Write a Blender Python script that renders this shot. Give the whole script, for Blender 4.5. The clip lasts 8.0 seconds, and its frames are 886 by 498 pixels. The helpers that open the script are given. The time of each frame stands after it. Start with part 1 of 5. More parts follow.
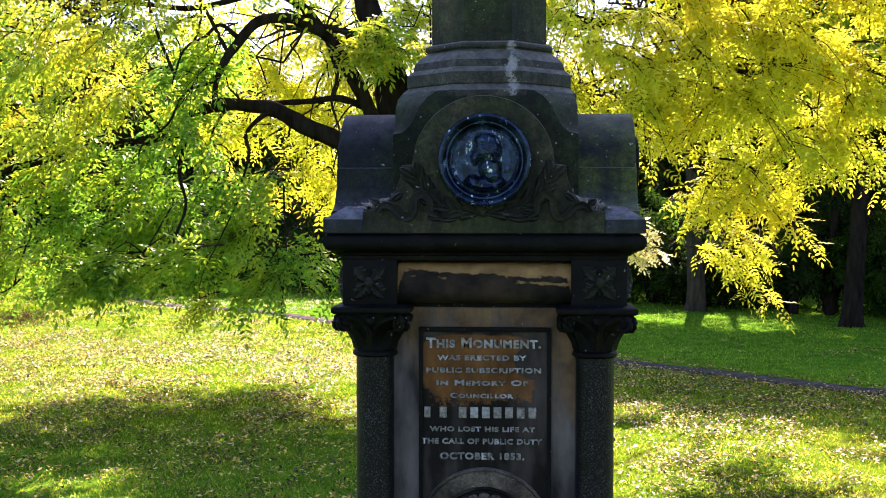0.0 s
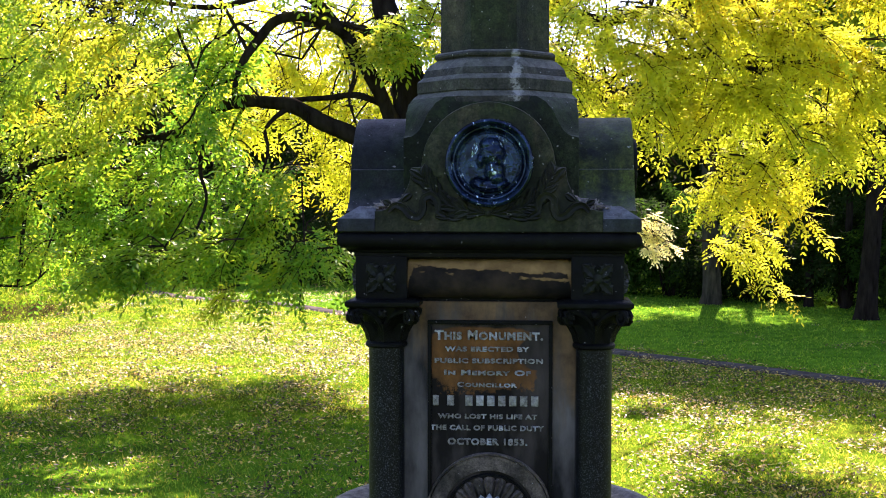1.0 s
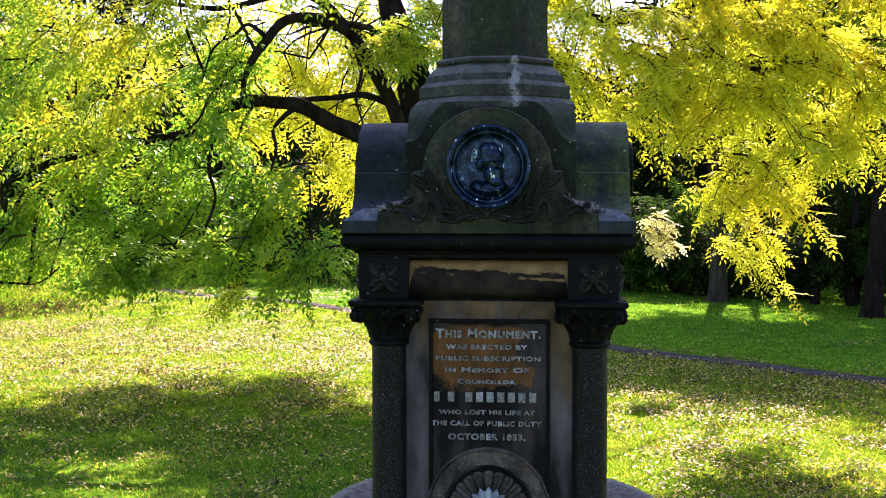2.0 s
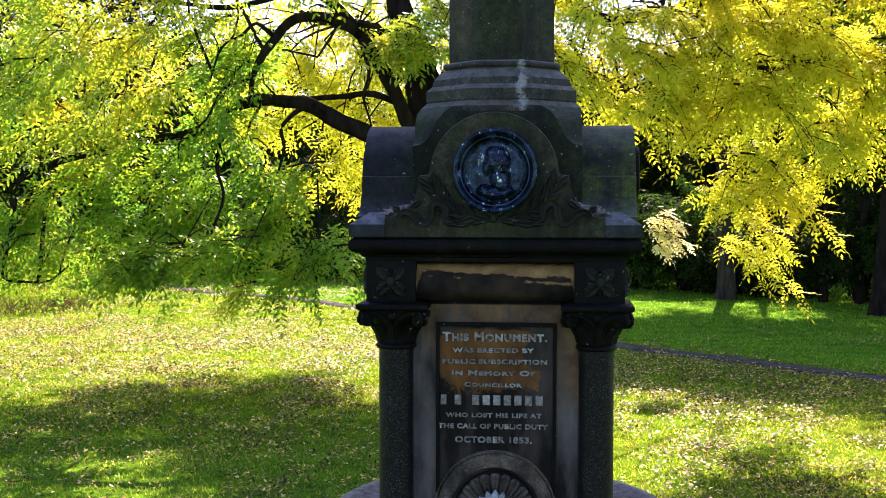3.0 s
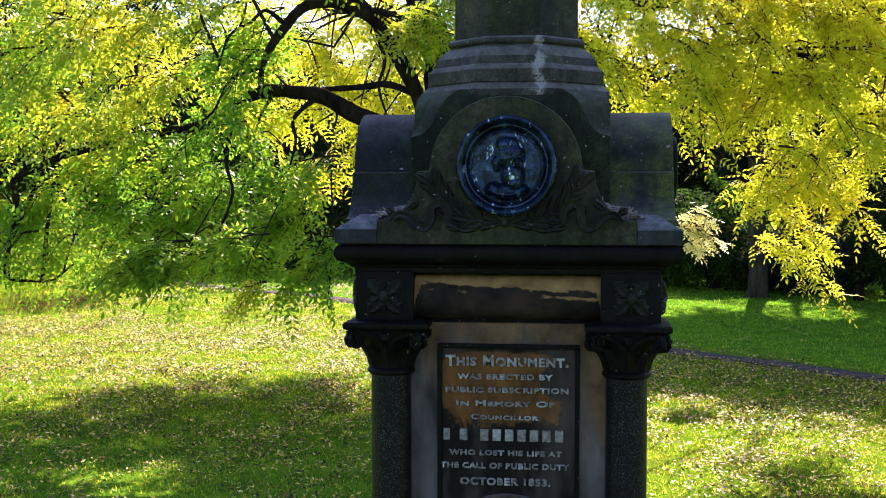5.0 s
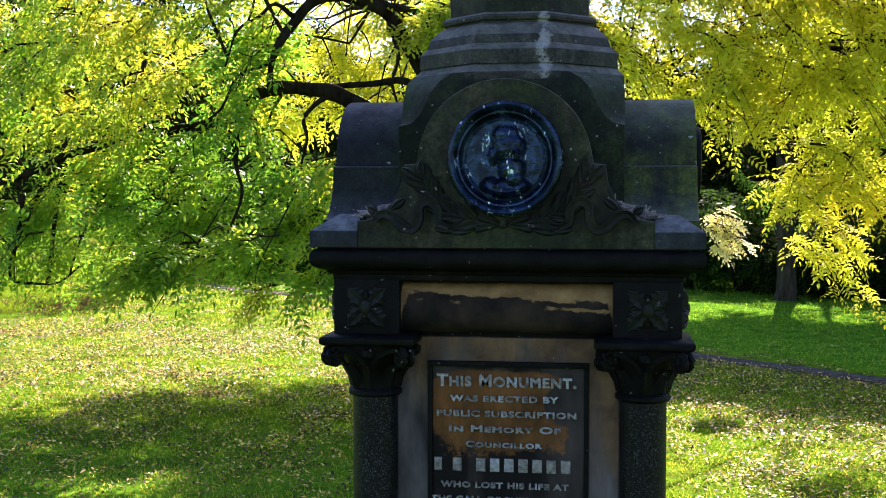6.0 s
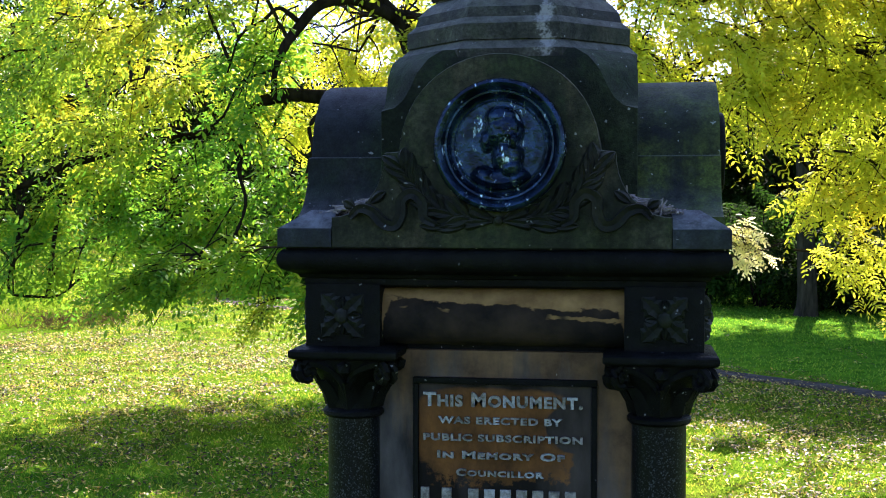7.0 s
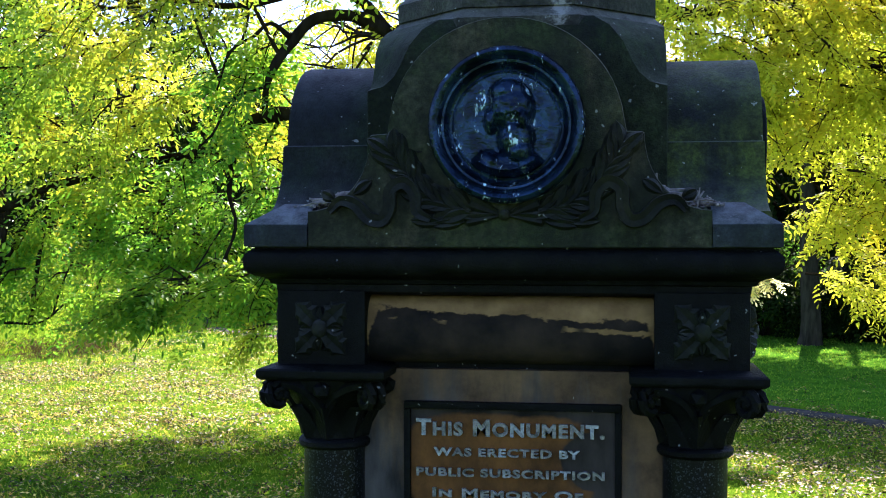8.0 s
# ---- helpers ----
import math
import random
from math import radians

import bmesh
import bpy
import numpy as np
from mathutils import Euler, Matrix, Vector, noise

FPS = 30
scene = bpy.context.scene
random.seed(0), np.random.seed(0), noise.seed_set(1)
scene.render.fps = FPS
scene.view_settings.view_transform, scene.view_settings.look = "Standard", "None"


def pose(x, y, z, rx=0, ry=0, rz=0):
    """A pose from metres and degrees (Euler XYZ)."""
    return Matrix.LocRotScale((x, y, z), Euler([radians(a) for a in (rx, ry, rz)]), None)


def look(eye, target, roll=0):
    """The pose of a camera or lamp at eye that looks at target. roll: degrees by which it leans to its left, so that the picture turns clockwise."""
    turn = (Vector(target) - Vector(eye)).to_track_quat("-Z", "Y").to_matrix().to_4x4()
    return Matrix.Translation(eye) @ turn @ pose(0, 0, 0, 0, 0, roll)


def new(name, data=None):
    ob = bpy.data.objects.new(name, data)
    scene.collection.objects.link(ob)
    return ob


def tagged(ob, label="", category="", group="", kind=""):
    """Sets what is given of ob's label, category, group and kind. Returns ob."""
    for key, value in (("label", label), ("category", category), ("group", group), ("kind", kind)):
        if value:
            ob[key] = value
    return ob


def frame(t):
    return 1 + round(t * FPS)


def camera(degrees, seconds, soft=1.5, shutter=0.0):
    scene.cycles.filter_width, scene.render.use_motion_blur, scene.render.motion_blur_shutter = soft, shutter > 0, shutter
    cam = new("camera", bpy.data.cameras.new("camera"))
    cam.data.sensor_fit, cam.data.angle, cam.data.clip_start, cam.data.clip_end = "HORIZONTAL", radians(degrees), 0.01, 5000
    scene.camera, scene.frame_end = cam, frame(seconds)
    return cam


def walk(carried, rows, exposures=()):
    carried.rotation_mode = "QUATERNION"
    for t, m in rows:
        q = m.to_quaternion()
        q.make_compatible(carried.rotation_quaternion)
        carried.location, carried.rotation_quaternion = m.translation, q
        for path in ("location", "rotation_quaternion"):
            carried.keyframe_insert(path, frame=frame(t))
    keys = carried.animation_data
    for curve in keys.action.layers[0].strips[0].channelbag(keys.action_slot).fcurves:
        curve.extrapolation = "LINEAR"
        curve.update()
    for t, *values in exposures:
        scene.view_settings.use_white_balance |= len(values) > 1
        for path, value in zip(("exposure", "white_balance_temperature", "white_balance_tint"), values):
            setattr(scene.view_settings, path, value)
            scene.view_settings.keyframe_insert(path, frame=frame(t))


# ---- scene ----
cam = camera(40.68, 8.0, soft=1.0)
walk(cam, [
    (0.0, look((0.1439, -4.4177, 2.6243), (-0.1869, 0.5684, 2.4545))),
    (0.5, look((0.1592, -4.5313, 2.6648), (-0.1937, 0.4515, 2.4481))),
    (1.0, look((0.2078, -4.6865, 2.6544), (-0.2014, 0.2927, 2.4525))),
    (1.5, look((0.2388, -4.7965, 2.6597), (-0.1943, 0.1805, 2.4543))),
    (3.0, look((0.2597, -4.8511, 2.7086), (-0.2191, 0.1206, 2.4787))),
    (3.5, look((0.2595, -4.7455, 2.6996), (-0.2466, 0.2239, 2.4771))),
    (4.0, look((0.2631, -4.5718, 2.7074), (-0.2744, 0.3941, 2.4814))),
    (5.5, look((0.2867, -3.8295, 2.7284), (-0.3475, 1.1233, 2.4674))),
    (6.0, look((0.3189, -3.5745, 2.7093), (-0.3755, 1.3708, 2.4613))),
    (6.5, look((0.3292, -3.3454, 2.6908), (-0.3928, 1.5966, 2.4551))),
    (7.0, look((0.3357, -3.1092, 2.6446), (-0.4290, 1.8287, 2.4627))),
    (7.5, look((0.3144, -2.8804, 2.5739), (-0.4674, 2.0575, 2.4964))),
    (8.0, look((0.2633, -2.6257, 2.5573), (-0.4910, 2.3168, 2.5036))),
], exposures=[(0.0, 2.15, 6450, 36), (5.0, 1.97, 6350, 33), (8.0, 1.93, 5650, 25)])

# ---- daylight: a low autumn sun from behind the trees, and a clear sky ----
SUN_ELEVATION, SUN_AZIMUTH = radians(42), radians(8)   # azimuth from +y towards +x
world = bpy.data.worlds.new("sky")
scene.world = world
world.use_nodes = True
wn = world.node_tree
sky = wn.nodes.new("ShaderNodeTexSky")
sky.sky_type, sky.sun_disc = "NISHITA", False
sky.sun_elevation, sky.sun_rotation = SUN_ELEVATION, SUN_AZIMUTH
sky.air_density, sky.dust_density, sky.ozone_density = 1.0, 0.6, 2.5
wn.nodes["Background"].inputs[1].default_value = 0.085
wn.links.new(sky.outputs[0], wn.nodes["Background"].inputs[0])
sun = new("sun", bpy.data.lights.new("sun", "SUN"))
sun.data.energy, sun.data.angle, sun.data.color = 5.0, radians(0.6), (1.0, 0.89, 0.68)
sun.matrix_world = look((0, 0, 0), (-math.sin(SUN_AZIMUTH) * math.cos(SUN_ELEVATION),
                                    -math.cos(SUN_AZIMUTH) * math.cos(SUN_ELEVATION), -math.sin(SUN_ELEVATION)))


# ---- materials ----
class Nodes:
    """A material's node tree, with short calls for the nodes used here."""

    def __init__(self, name):
        self.mat = bpy.data.materials.new(name)
        self.mat.use_nodes = True
        self.tree = self.mat.node_tree
        self.bsdf = self.tree.nodes["Principled BSDF"]
        self.bsdf.inputs["Specular IOR Level"].default_value = 0.25

    def add(self, kind):
        return self.tree.nodes.new(kind)

    def link(self, a, b):
        self.tree.links.new(a, b)

    def coords(self, kind="Object"):
        return self.add("ShaderNodeTexCoord").outputs[kind]

    def noise(self, scale, detail=6.0, rough=0.6, stretch=None, kind="Object"):
        node = self.add("ShaderNodeTexNoise")
        node.inputs["Scale"].default_value, node.inputs["Detail"].default_value = scale, detail
        node.inputs["Roughness"].default_value = rough
        out = self.coords(kind)
        if stretch:
            m = self.add("ShaderNodeMapping")
            m.inputs["Scale"].default_value = stretch
            self.link(out, m.inputs["Vector"])
            out = m.outputs[0]
        self.link(out, node.inputs["Vector"])
        return node.outputs["Fac"]

    def ramp(self, fac, *stops):
        node = self.add("ShaderNodeValToRGB")
        while len(node.color_ramp.elements) < len(stops):
            node.color_ramp.elements.new(0.5)
        for el, (at, col) in zip(node.color_ramp.elements, stops):
            el.position = at
            el.color = (*col, 1) if isinstance(col, tuple) else (col, col, col, 1)
        self.link(fac, node.inputs[0])
        return node.outputs[0]

    def mix(self, fac, a, b, blend="MIX"):
        node = self.add("ShaderNodeMix")
        node.data_type, node.blend_type = "RGBA", blend
        for socket, value in ((node.inputs[0], fac), (node.inputs[6], a), (node.inputs[7], b)):
            if isinstance(value, tuple):
                socket.default_value = (*value, 1)
            elif isinstance(value, (int, float)):
                socket.default_value = value
            else:
                self.link(value, socket)
        return node.outputs[2]

    def math(self, op, a, b=0.0):
        node = self.add("ShaderNodeMath")
        node.operation = op
        for socket, value in ((node.inputs[0], a), (node.inputs[1], b)):
            if isinstance(value, (int, float)):
                socket.default_value = value
            else:
                self.link(value, socket)
        return node.outputs[0]

    def bump(self, height, strength=0.3, distance=0.01):
        node = self.add("ShaderNodeBump")
        node.inputs["Strength"].default_value, node.inputs["Distance"].default_value = strength, distance
        self.link(height, node.inputs["Height"])
        self.link(node.outputs[0], self.bsdf.inputs["Normal"])

    def colour(self, value):
        if isinstance(value, tuple):
            self.bsdf.inputs["Base Color"].default_value = (*value, 1)
        else:
            self.link(value, self.bsdf.inputs["Base Color"])

    def rough(self, value):
        if isinstance(value, (int, float)):
            self.bsdf.inputs["Roughness"].default_value = value
        else:
            self.link(value, self.bsdf.inputs["Roughness"])


def weathered_stone(name, dark, mid, green, tan_amount, rough=0.75, lichen=False, gloss=0.2, moss=0.0, sky_sheen=0.35):
    """Sooted sandstone: black crust, bare patches, algae, runs of rain, bird lime."""
    n = Nodes(name)
    big = n.noise(5.0, 6, 0.65)
    runs = n.noise(7.0, 5, 0.6, (1.0, 1.0, 0.14))
    fine = n.noise(120.0, 4, 0.7)
    base = n.mix(n.ramp(big, (0.38, 0.0), (0.62, 1.0)), dark, mid)
    base = n.mix(n.math("MULTIPLY", n.ramp(n.noise(3.3, 7, 0.72), (0.47 - moss, 0.0), (0.58 - moss, 1.0)), 0.7), base, green)
    base = n.mix(n.math("MULTIPLY", n.ramp(runs, (0.5, 0.0), (0.64, 1.0)), 0.75), base, dark)
    base = n.mix(n.math("MULTIPLY", n.ramp(n.noise(3.8, 6, 0.6, (1.3, 1.3, 0.5)), (0.52, 0.0), (0.66, 1.0)), tan_amount), base, (0.2, 0.15, 0.09))
    base = n.mix(1.0, base, n.ramp(n.noise(28.0, 6, 0.7), (0.34, 0.3), (0.66, 1.0)), "MULTIPLY")
    base = n.mix(1.0, base, n.ramp(fine, (0.32, 0.35), (0.68, 1.0)), "MULTIPLY")
    specks = n.ramp(n.noise(62.0, 2, 0.4), (0.735, 0.0), (0.755, 1.0))
    base = n.mix(n.math("MULTIPLY", specks, 0.45), base, (0.42, 0.44, 0.44))
    # sky light on weatherings and ledges put into the colour: upward faces paler, mottled
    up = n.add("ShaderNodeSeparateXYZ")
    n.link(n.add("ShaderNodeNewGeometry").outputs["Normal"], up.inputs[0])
    wash_or_sheen = n.math("MULTIPLY", n.ramp(up.outputs[2], (0.4, 0.0), (0.78, 1.0)), n.ramp(n.noise(22.0, 5, 0.7), (0.35, 0.15), (0.65, 0.75)))
    base = n.mix(n.math("MULTIPLY", wash_or_sheen, sky_sheen), base, tuple(min(1.0, 0.09 + 1.5 * c) for c in mid) if gloss > 0.15 else mid)
    if lichen:                                     # a pale run of lichen and lime down one edge
        sep = n.add("ShaderNodeSeparateXYZ")
        n.link(n.coords(), sep.inputs[0])
        band = n.math("MULTIPLY", n.math("ABSOLUTE", n.math("SUBTRACT", sep.outputs[0], 0.1)), 5.0)
        patch = n.math("ADD", n.math("MULTIPLY", n.noise(70.0, 8, 0.85), 0.55), n.math("MULTIPLY", n.noise(14.0, 4, 0.7), 0.6))
        base = n.mix(n.ramp(n.math("SUBTRACT", patch, band), (0.46, 0.0), (0.56, 0.6)), base, (0.36, 0.36, 0.36))
    n.colour(base)
    n.rough(n.ramp(big, (0.3, rough), (0.7, rough + 0.25)))
    n.bump(n.mix(0.5, n.noise(170.0, 5, 0.7), big), 0.6, 0.012)
    n.bsdf.inputs["Specular IOR Level"].default_value = gloss
    return n.mat


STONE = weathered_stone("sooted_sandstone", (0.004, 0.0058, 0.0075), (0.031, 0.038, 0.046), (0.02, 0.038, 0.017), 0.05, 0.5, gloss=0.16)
# the corner blocks' bluish sky sheen is put into this colour at full strength
STONE_SKYLIT = weathered_stone("sky_lit_sandstone", (0.008, 0.011, 0.0155), (0.058, 0.071, 0.088), (0.034, 0.052, 0.03), 0.05, 0.4, sky_sheen=1.0)
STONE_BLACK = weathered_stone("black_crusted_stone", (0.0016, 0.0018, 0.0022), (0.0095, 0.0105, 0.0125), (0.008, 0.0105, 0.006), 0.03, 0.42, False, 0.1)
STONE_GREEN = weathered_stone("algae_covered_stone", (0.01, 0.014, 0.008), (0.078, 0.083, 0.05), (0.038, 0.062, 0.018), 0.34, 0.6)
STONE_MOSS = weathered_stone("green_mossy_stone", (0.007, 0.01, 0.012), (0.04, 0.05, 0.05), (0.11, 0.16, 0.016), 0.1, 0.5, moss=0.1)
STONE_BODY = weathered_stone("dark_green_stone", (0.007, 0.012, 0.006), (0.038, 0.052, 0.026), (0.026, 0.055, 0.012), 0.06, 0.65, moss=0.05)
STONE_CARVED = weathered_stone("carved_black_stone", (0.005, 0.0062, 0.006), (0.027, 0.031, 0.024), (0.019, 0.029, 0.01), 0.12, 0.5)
STONE_LICHEN = weathered_stone("mossy_stone_with_lichen_run", (0.012, 0.015, 0.013), (0.1, 0.1, 0.082), (0.05, 0.07, 0.03), 0.25, 0.5, True, sky_sheen=0.7)
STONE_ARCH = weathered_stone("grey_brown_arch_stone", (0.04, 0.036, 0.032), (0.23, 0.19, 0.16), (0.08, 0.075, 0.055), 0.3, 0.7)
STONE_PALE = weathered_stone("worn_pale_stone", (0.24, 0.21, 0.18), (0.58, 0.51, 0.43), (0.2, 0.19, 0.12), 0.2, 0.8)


def die_stone():
    n = Nodes("tan_die_sandstone")
    sep = n.add("ShaderNodeSeparateXYZ")
    n.link(n.coords(), sep.inputs[0])
    runs = n.noise(5.0, 6, 0.65, (1.3, 1.3, 0.25))
    blot = n.noise(7.0, 7, 0.7)
    tan = n.mix(n.ramp(blot, (0.35, 0.0), (0.7, 1.0)), (0.05, 0.03, 0.017), (0.165, 0.103, 0.053))
    grey = n.mix(n.ramp(n.noise(3.0, 6, 0.6, (1, 1, 0.35)), (0.4, 0.0), (0.66, 1.0)), (0.007, 0.007, 0.008), (0.16, 0.145, 0.14))
    # rain has washed the upper part; soot stays on the lower part and in runs
    high = n.math("ADD", n.math("MULTIPLY", n.math("SUBTRACT", sep.outputs[2], 1.85), 2.2), n.math("MULTIPLY", n.math("SUBTRACT", runs, 0.5), 3.6))
    high = n.math("ADD", high, n.math("MULTIPLY", sep.outputs[0], 0.9))      # more soot on the lee side
    base = n.mix(n.ramp(high, (0.1, 0.0), (0.75, 1.0)), grey, tan)
    base = n.mix(n.math("MULTIPLY", n.ramp(n.noise(46.0, 3, 0.5), (0.73, 0.0), (0.76, 1.0)), 0.5), base, (0.5, 0.48, 0.45))
    n.colour(base)
    n.rough(0.8)
    n.bsdf.inputs["Specular IOR Level"].default_value = 0.15
    n.bump(n.mix(0.4, n.noise(160.0, 4), blot), 0.3, 0.005)
    return n.mat


DIE = die_stone()


def cushion_stone():
    """Tan where rain washes the crown of the moulding, black crust below with a ragged edge and flaked strips."""
    n = Nodes("half_washed_sandstone")
    sep = n.add("ShaderNodeSeparateXYZ")
    n.link(n.coords(), sep.inputs[0])
    x, z = sep.outputs[0], sep.outputs[2]
    wob = n.noise(16.0, 6, 0.65, (0.5, 0.5, 1.0))
    edge = n.math("ADD", n.math("SUBTRACT", z, 2.372), n.math("MULTIPLY", n.math("SUBTRACT", wob, 0.5), 0.085))
    edge = n.math("ADD", edge, n.math("MULTIPLY", x, 0.055))
    wash_or_sheen = n.ramp(n.math("ADD", n.math("MULTIPLY", edge, 40.0), 0.5), (0.4, 0.0), (0.6, 1.0))
    strip = n.math("ADD", n.math("SUBTRACT", z, 2.352), n.math("MULTIPLY", x, 0.055))
    strip = n.math("ABSOLUTE", n.math("ADD", strip, n.math("MULTIPLY", n.math("SUBTRACT", n.noise(22.0, 5, 0.6, (0.5, 1, 0.9)), 0.5), 0.05)))
    flake = n.math("MULTIPLY", n.ramp(n.math("MULTIPLY", strip, 60.0), (0.2, 1.0), (0.34, 0.0)), n.ramp(n.math("ADD", n.noise(5.0, 3), n.math("MULTIPLY", x, 0.4)), (0.48, 0.0), (0.54, 1.0)))
    tan = n.mix(n.ramp(n.noise(14.0, 6), (0.3, 0.0), (0.7, 1.0)), (0.12, 0.069, 0.028), (0.28, 0.175, 0.075))
    black = n.mix(n.ramp(n.noise(6.0, 6), (0.4, 0.0), (0.75, 1.0)), (0.008, 0.007, 0.007), (0.05, 0.034, 0.024))
    ends = n.math("ADD", n.math("MULTIPLY", n.math("SUBTRACT", n.math("ABSOLUTE", x), 0.305), 30.0), n.math("MULTIPLY", n.math("SUBTRACT", z, 2.335), 8.0))
    ends = n.ramp(n.math("ADD", ends, n.math("MULTIPLY", n.math("SUBTRACT", wob, 0.5), 1.2)), (0.3, 0.0), (0.45, 0.8))
    base = n.mix(n.math("MAXIMUM", n.math("MAXIMUM", wash_or_sheen, flake), ends), black, tan)
    n.colour(base)
    n.rough(0.75)
    n.bsdf.inputs["Specular IOR Level"].default_value = 0.08
    n.bump(n.mix(0.4, n.noise(150.0, 4), wash_or_sheen), 0.4, 0.004)
    return n.mat


CUSHION = cushion_stone()


def granite():
    n = Nodes("grey_green_granite")
    v = n.add("ShaderNodeTexVoronoi")
    v.inputs["Scale"].default_value = 300.0
    n.link(n.coords(), v.inputs["Vector"])
    bw = n.add("ShaderNodeRGBToBW")
    n.link(v.outputs["Color"], bw.inputs[0])
    grains = n.ramp(bw.outputs[0], (0.3, (0.0015, 0.0018, 0.0024)), (0.7, (0.006, 0.007, 0.009)), (0.86, (0.055, 0.063, 0.074)))
    n.colour(n.mix(1.0, grains, n.ramp(n.noise(9.0, 5), (0.3, 0.45), (0.75, 1.0)), "MULTIPLY"))
    n.rough(0.42)
    n.bsdf.inputs["Specular IOR Level"].default_value = 0.12
    n.bump(bw.outputs[0], 0.05, 0.001)
    return n.mat


GRANITE = granite()


def bronze():
    n = Nodes("dark_blue_patinated_bronze")
    worn = n.noise(18.0, 6, 0.65)
    # blue-white glints painted into the colour; the metal is duller there
    glint = n.ramp(n.noise(30.0, 7, 0.7, (1.4, 1.0, 0.6)), (0.6, 0.0), (0.65, 1.0))
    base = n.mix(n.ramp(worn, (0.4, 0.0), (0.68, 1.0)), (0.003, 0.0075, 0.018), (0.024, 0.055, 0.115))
    base = n.mix(n.math("MULTIPLY", glint, 0.95), base, (0.55, 0.76, 0.92))
    n.colour(base)
    n.link(n.math("SUBTRACT", 0.75, n.math("MULTIPLY", glint, 0.6)), n.bsdf.inputs["Metallic"])
    n.bsdf.inputs["Specular IOR Level"].default_value = 0.5
    n.rough(n.ramp(worn, (0.3, 0.16), (0.7, 0.34)))
    n.bump(n.mix(0.5, n.noise(42.0, 5), n.noise(110.0, 3)), 0.7, 0.008)
    return n.mat


BRONZE = bronze()


def plaque_stone():
    """Slate panel: orange-brown where the surface has weathered, black crust round the edge, grey washes low down."""
    n = Nodes("stained_inscription_slate")
    sep = n.add("ShaderNodeSeparateXYZ")
    n.link(n.coords(), sep.inputs[0])
    x, z = sep.outputs[0], sep.outputs[2]
    wob = n.math("MULTIPLY", n.math("SUBTRACT", n.noise(8.0, 7, 0.65), 0.5), 0.8)
    ex = n.math("POWER", n.math("MULTIPLY", n.math("ABSOLUTE", n.math("SUBTRACT", x, -0.022)), 4.25), 6.0)
    ez = n.math("POWER", n.math("MULTIPLY", n.math("ABSOLUTE", n.math("SUBTRACT", z, 1.972)), 5.6), 4.0)
    inside = n.math("ADD", n.math("SUBTRACT", 1.0, n.math("ADD", ex, ez)), wob)
    # a blot of crust eats into one side, and the patch breaks up towards its foot
    bx, bz = n.math("MULTIPLY", n.math("SUBTRACT", x, 0.175), 15.0), n.math("MULTIPLY", n.math("SUBTRACT", z, 2.035), 18.0)
    blot = n.math("ADD", n.math("MULTIPLY", bx, bx), n.math("MULTIPLY", bz, bz))
    inside = n.math("SUBTRACT", inside, n.math("MAXIMUM", 0.0, n.math("SUBTRACT", 1.6, blot)))
    foot = n.math("MULTIPLY", n.math("MAXIMUM", 0.0, n.math("SUBTRACT", 1.99, z)), n.math("MULTIPLY", n.math("POWER", n.noise(13.0, 8, 0.75), 2.0), 26.0))
    inside = n.math("SUBTRACT", inside, foot)
    rust = n.ramp(inside, (0.12, 0.0), (0.28, 0.75), (0.75, 1.0))
    orange = n.mix(n.ramp(n.noise(9.0, 7, 0.7, (1.0, 1.0, 0.6)), (0.35, 0.0), (0.68, 1.0)), (0.055, 0.026, 0.01), (0.18, 0.078, 0.023))
    dark = n.mix(n.ramp(n.noise(3.5, 6, 0.6, (1.2, 1, 0.4)), (0.45, 0.0), (0.75, 1.0)), (0.008, 0.007, 0.0065), (0.088, 0.073, 0.067))
    n.colour(n.mix(rust, dark, orange))
    n.rough(0.7)
    n.bsdf.inputs["Specular IOR Level"].default_value = 0.08
    n.bump(n.noise(90.0, 5), 0.3, 0.003)
    return n.mat


PLAQUE = plaque_stone()


def simple(name, a, b, scale=8.0, rough=0.7, metal=0.0, bump=0.2, stretch=None):
    n = Nodes(name)
    f = n.noise(scale, 6, 0.6, stretch)
    n.colour(n.mix(n.ramp(f, (0.32, 0.0), (0.7, 1.0)), a, b))
    n.rough(rough)
    n.bsdf.inputs["Specular IOR Level"].default_value = 0.3 if rough < 0.85 else 0.0
    n.bsdf.inputs["Metallic"].default_value = metal
    n.bump(n.noise(scale * 9, 4, 0.6, stretch), bump, 0.01)
    return n.mat


def lead():
    """Dull lead letters, each weathered a little differently, with bright scuffs and lost spots."""
    n = Nodes("weathered_lead_lettering")
    each = n.add("ShaderNodeObjectInfo").outputs["Random"]
    dull = n.mix(n.ramp(n.noise(60.0, 6, 0.7), (0.36, 0.0), (0.66, 1.0)), (0.06, 0.058, 0.058), (0.28, 0.275, 0.27))
    bright = n.mix(n.ramp(n.noise(80.0, 5, 0.7), (0.35, 0.0), (0.6, 1.0)), (0.12, 0.125, 0.14), (0.42, 0.45, 0.5))
    base = n.mix(n.ramp(each, (0.7, 0.0), (0.95, 0.9)), dull, bright)
    base = n.mix(n.ramp(n.noise(34.0, 5, 0.7), (0.58, 0.0), (0.68, 0.5)), base, (0.03, 0.026, 0.023))
    n.colour(base)
    n.rough(0.45)
    n.bsdf.inputs["Metallic"].default_value = 0.2
    n.bump(n.noise(300.0, 4), 0.4, 0.004)
    return n.mat


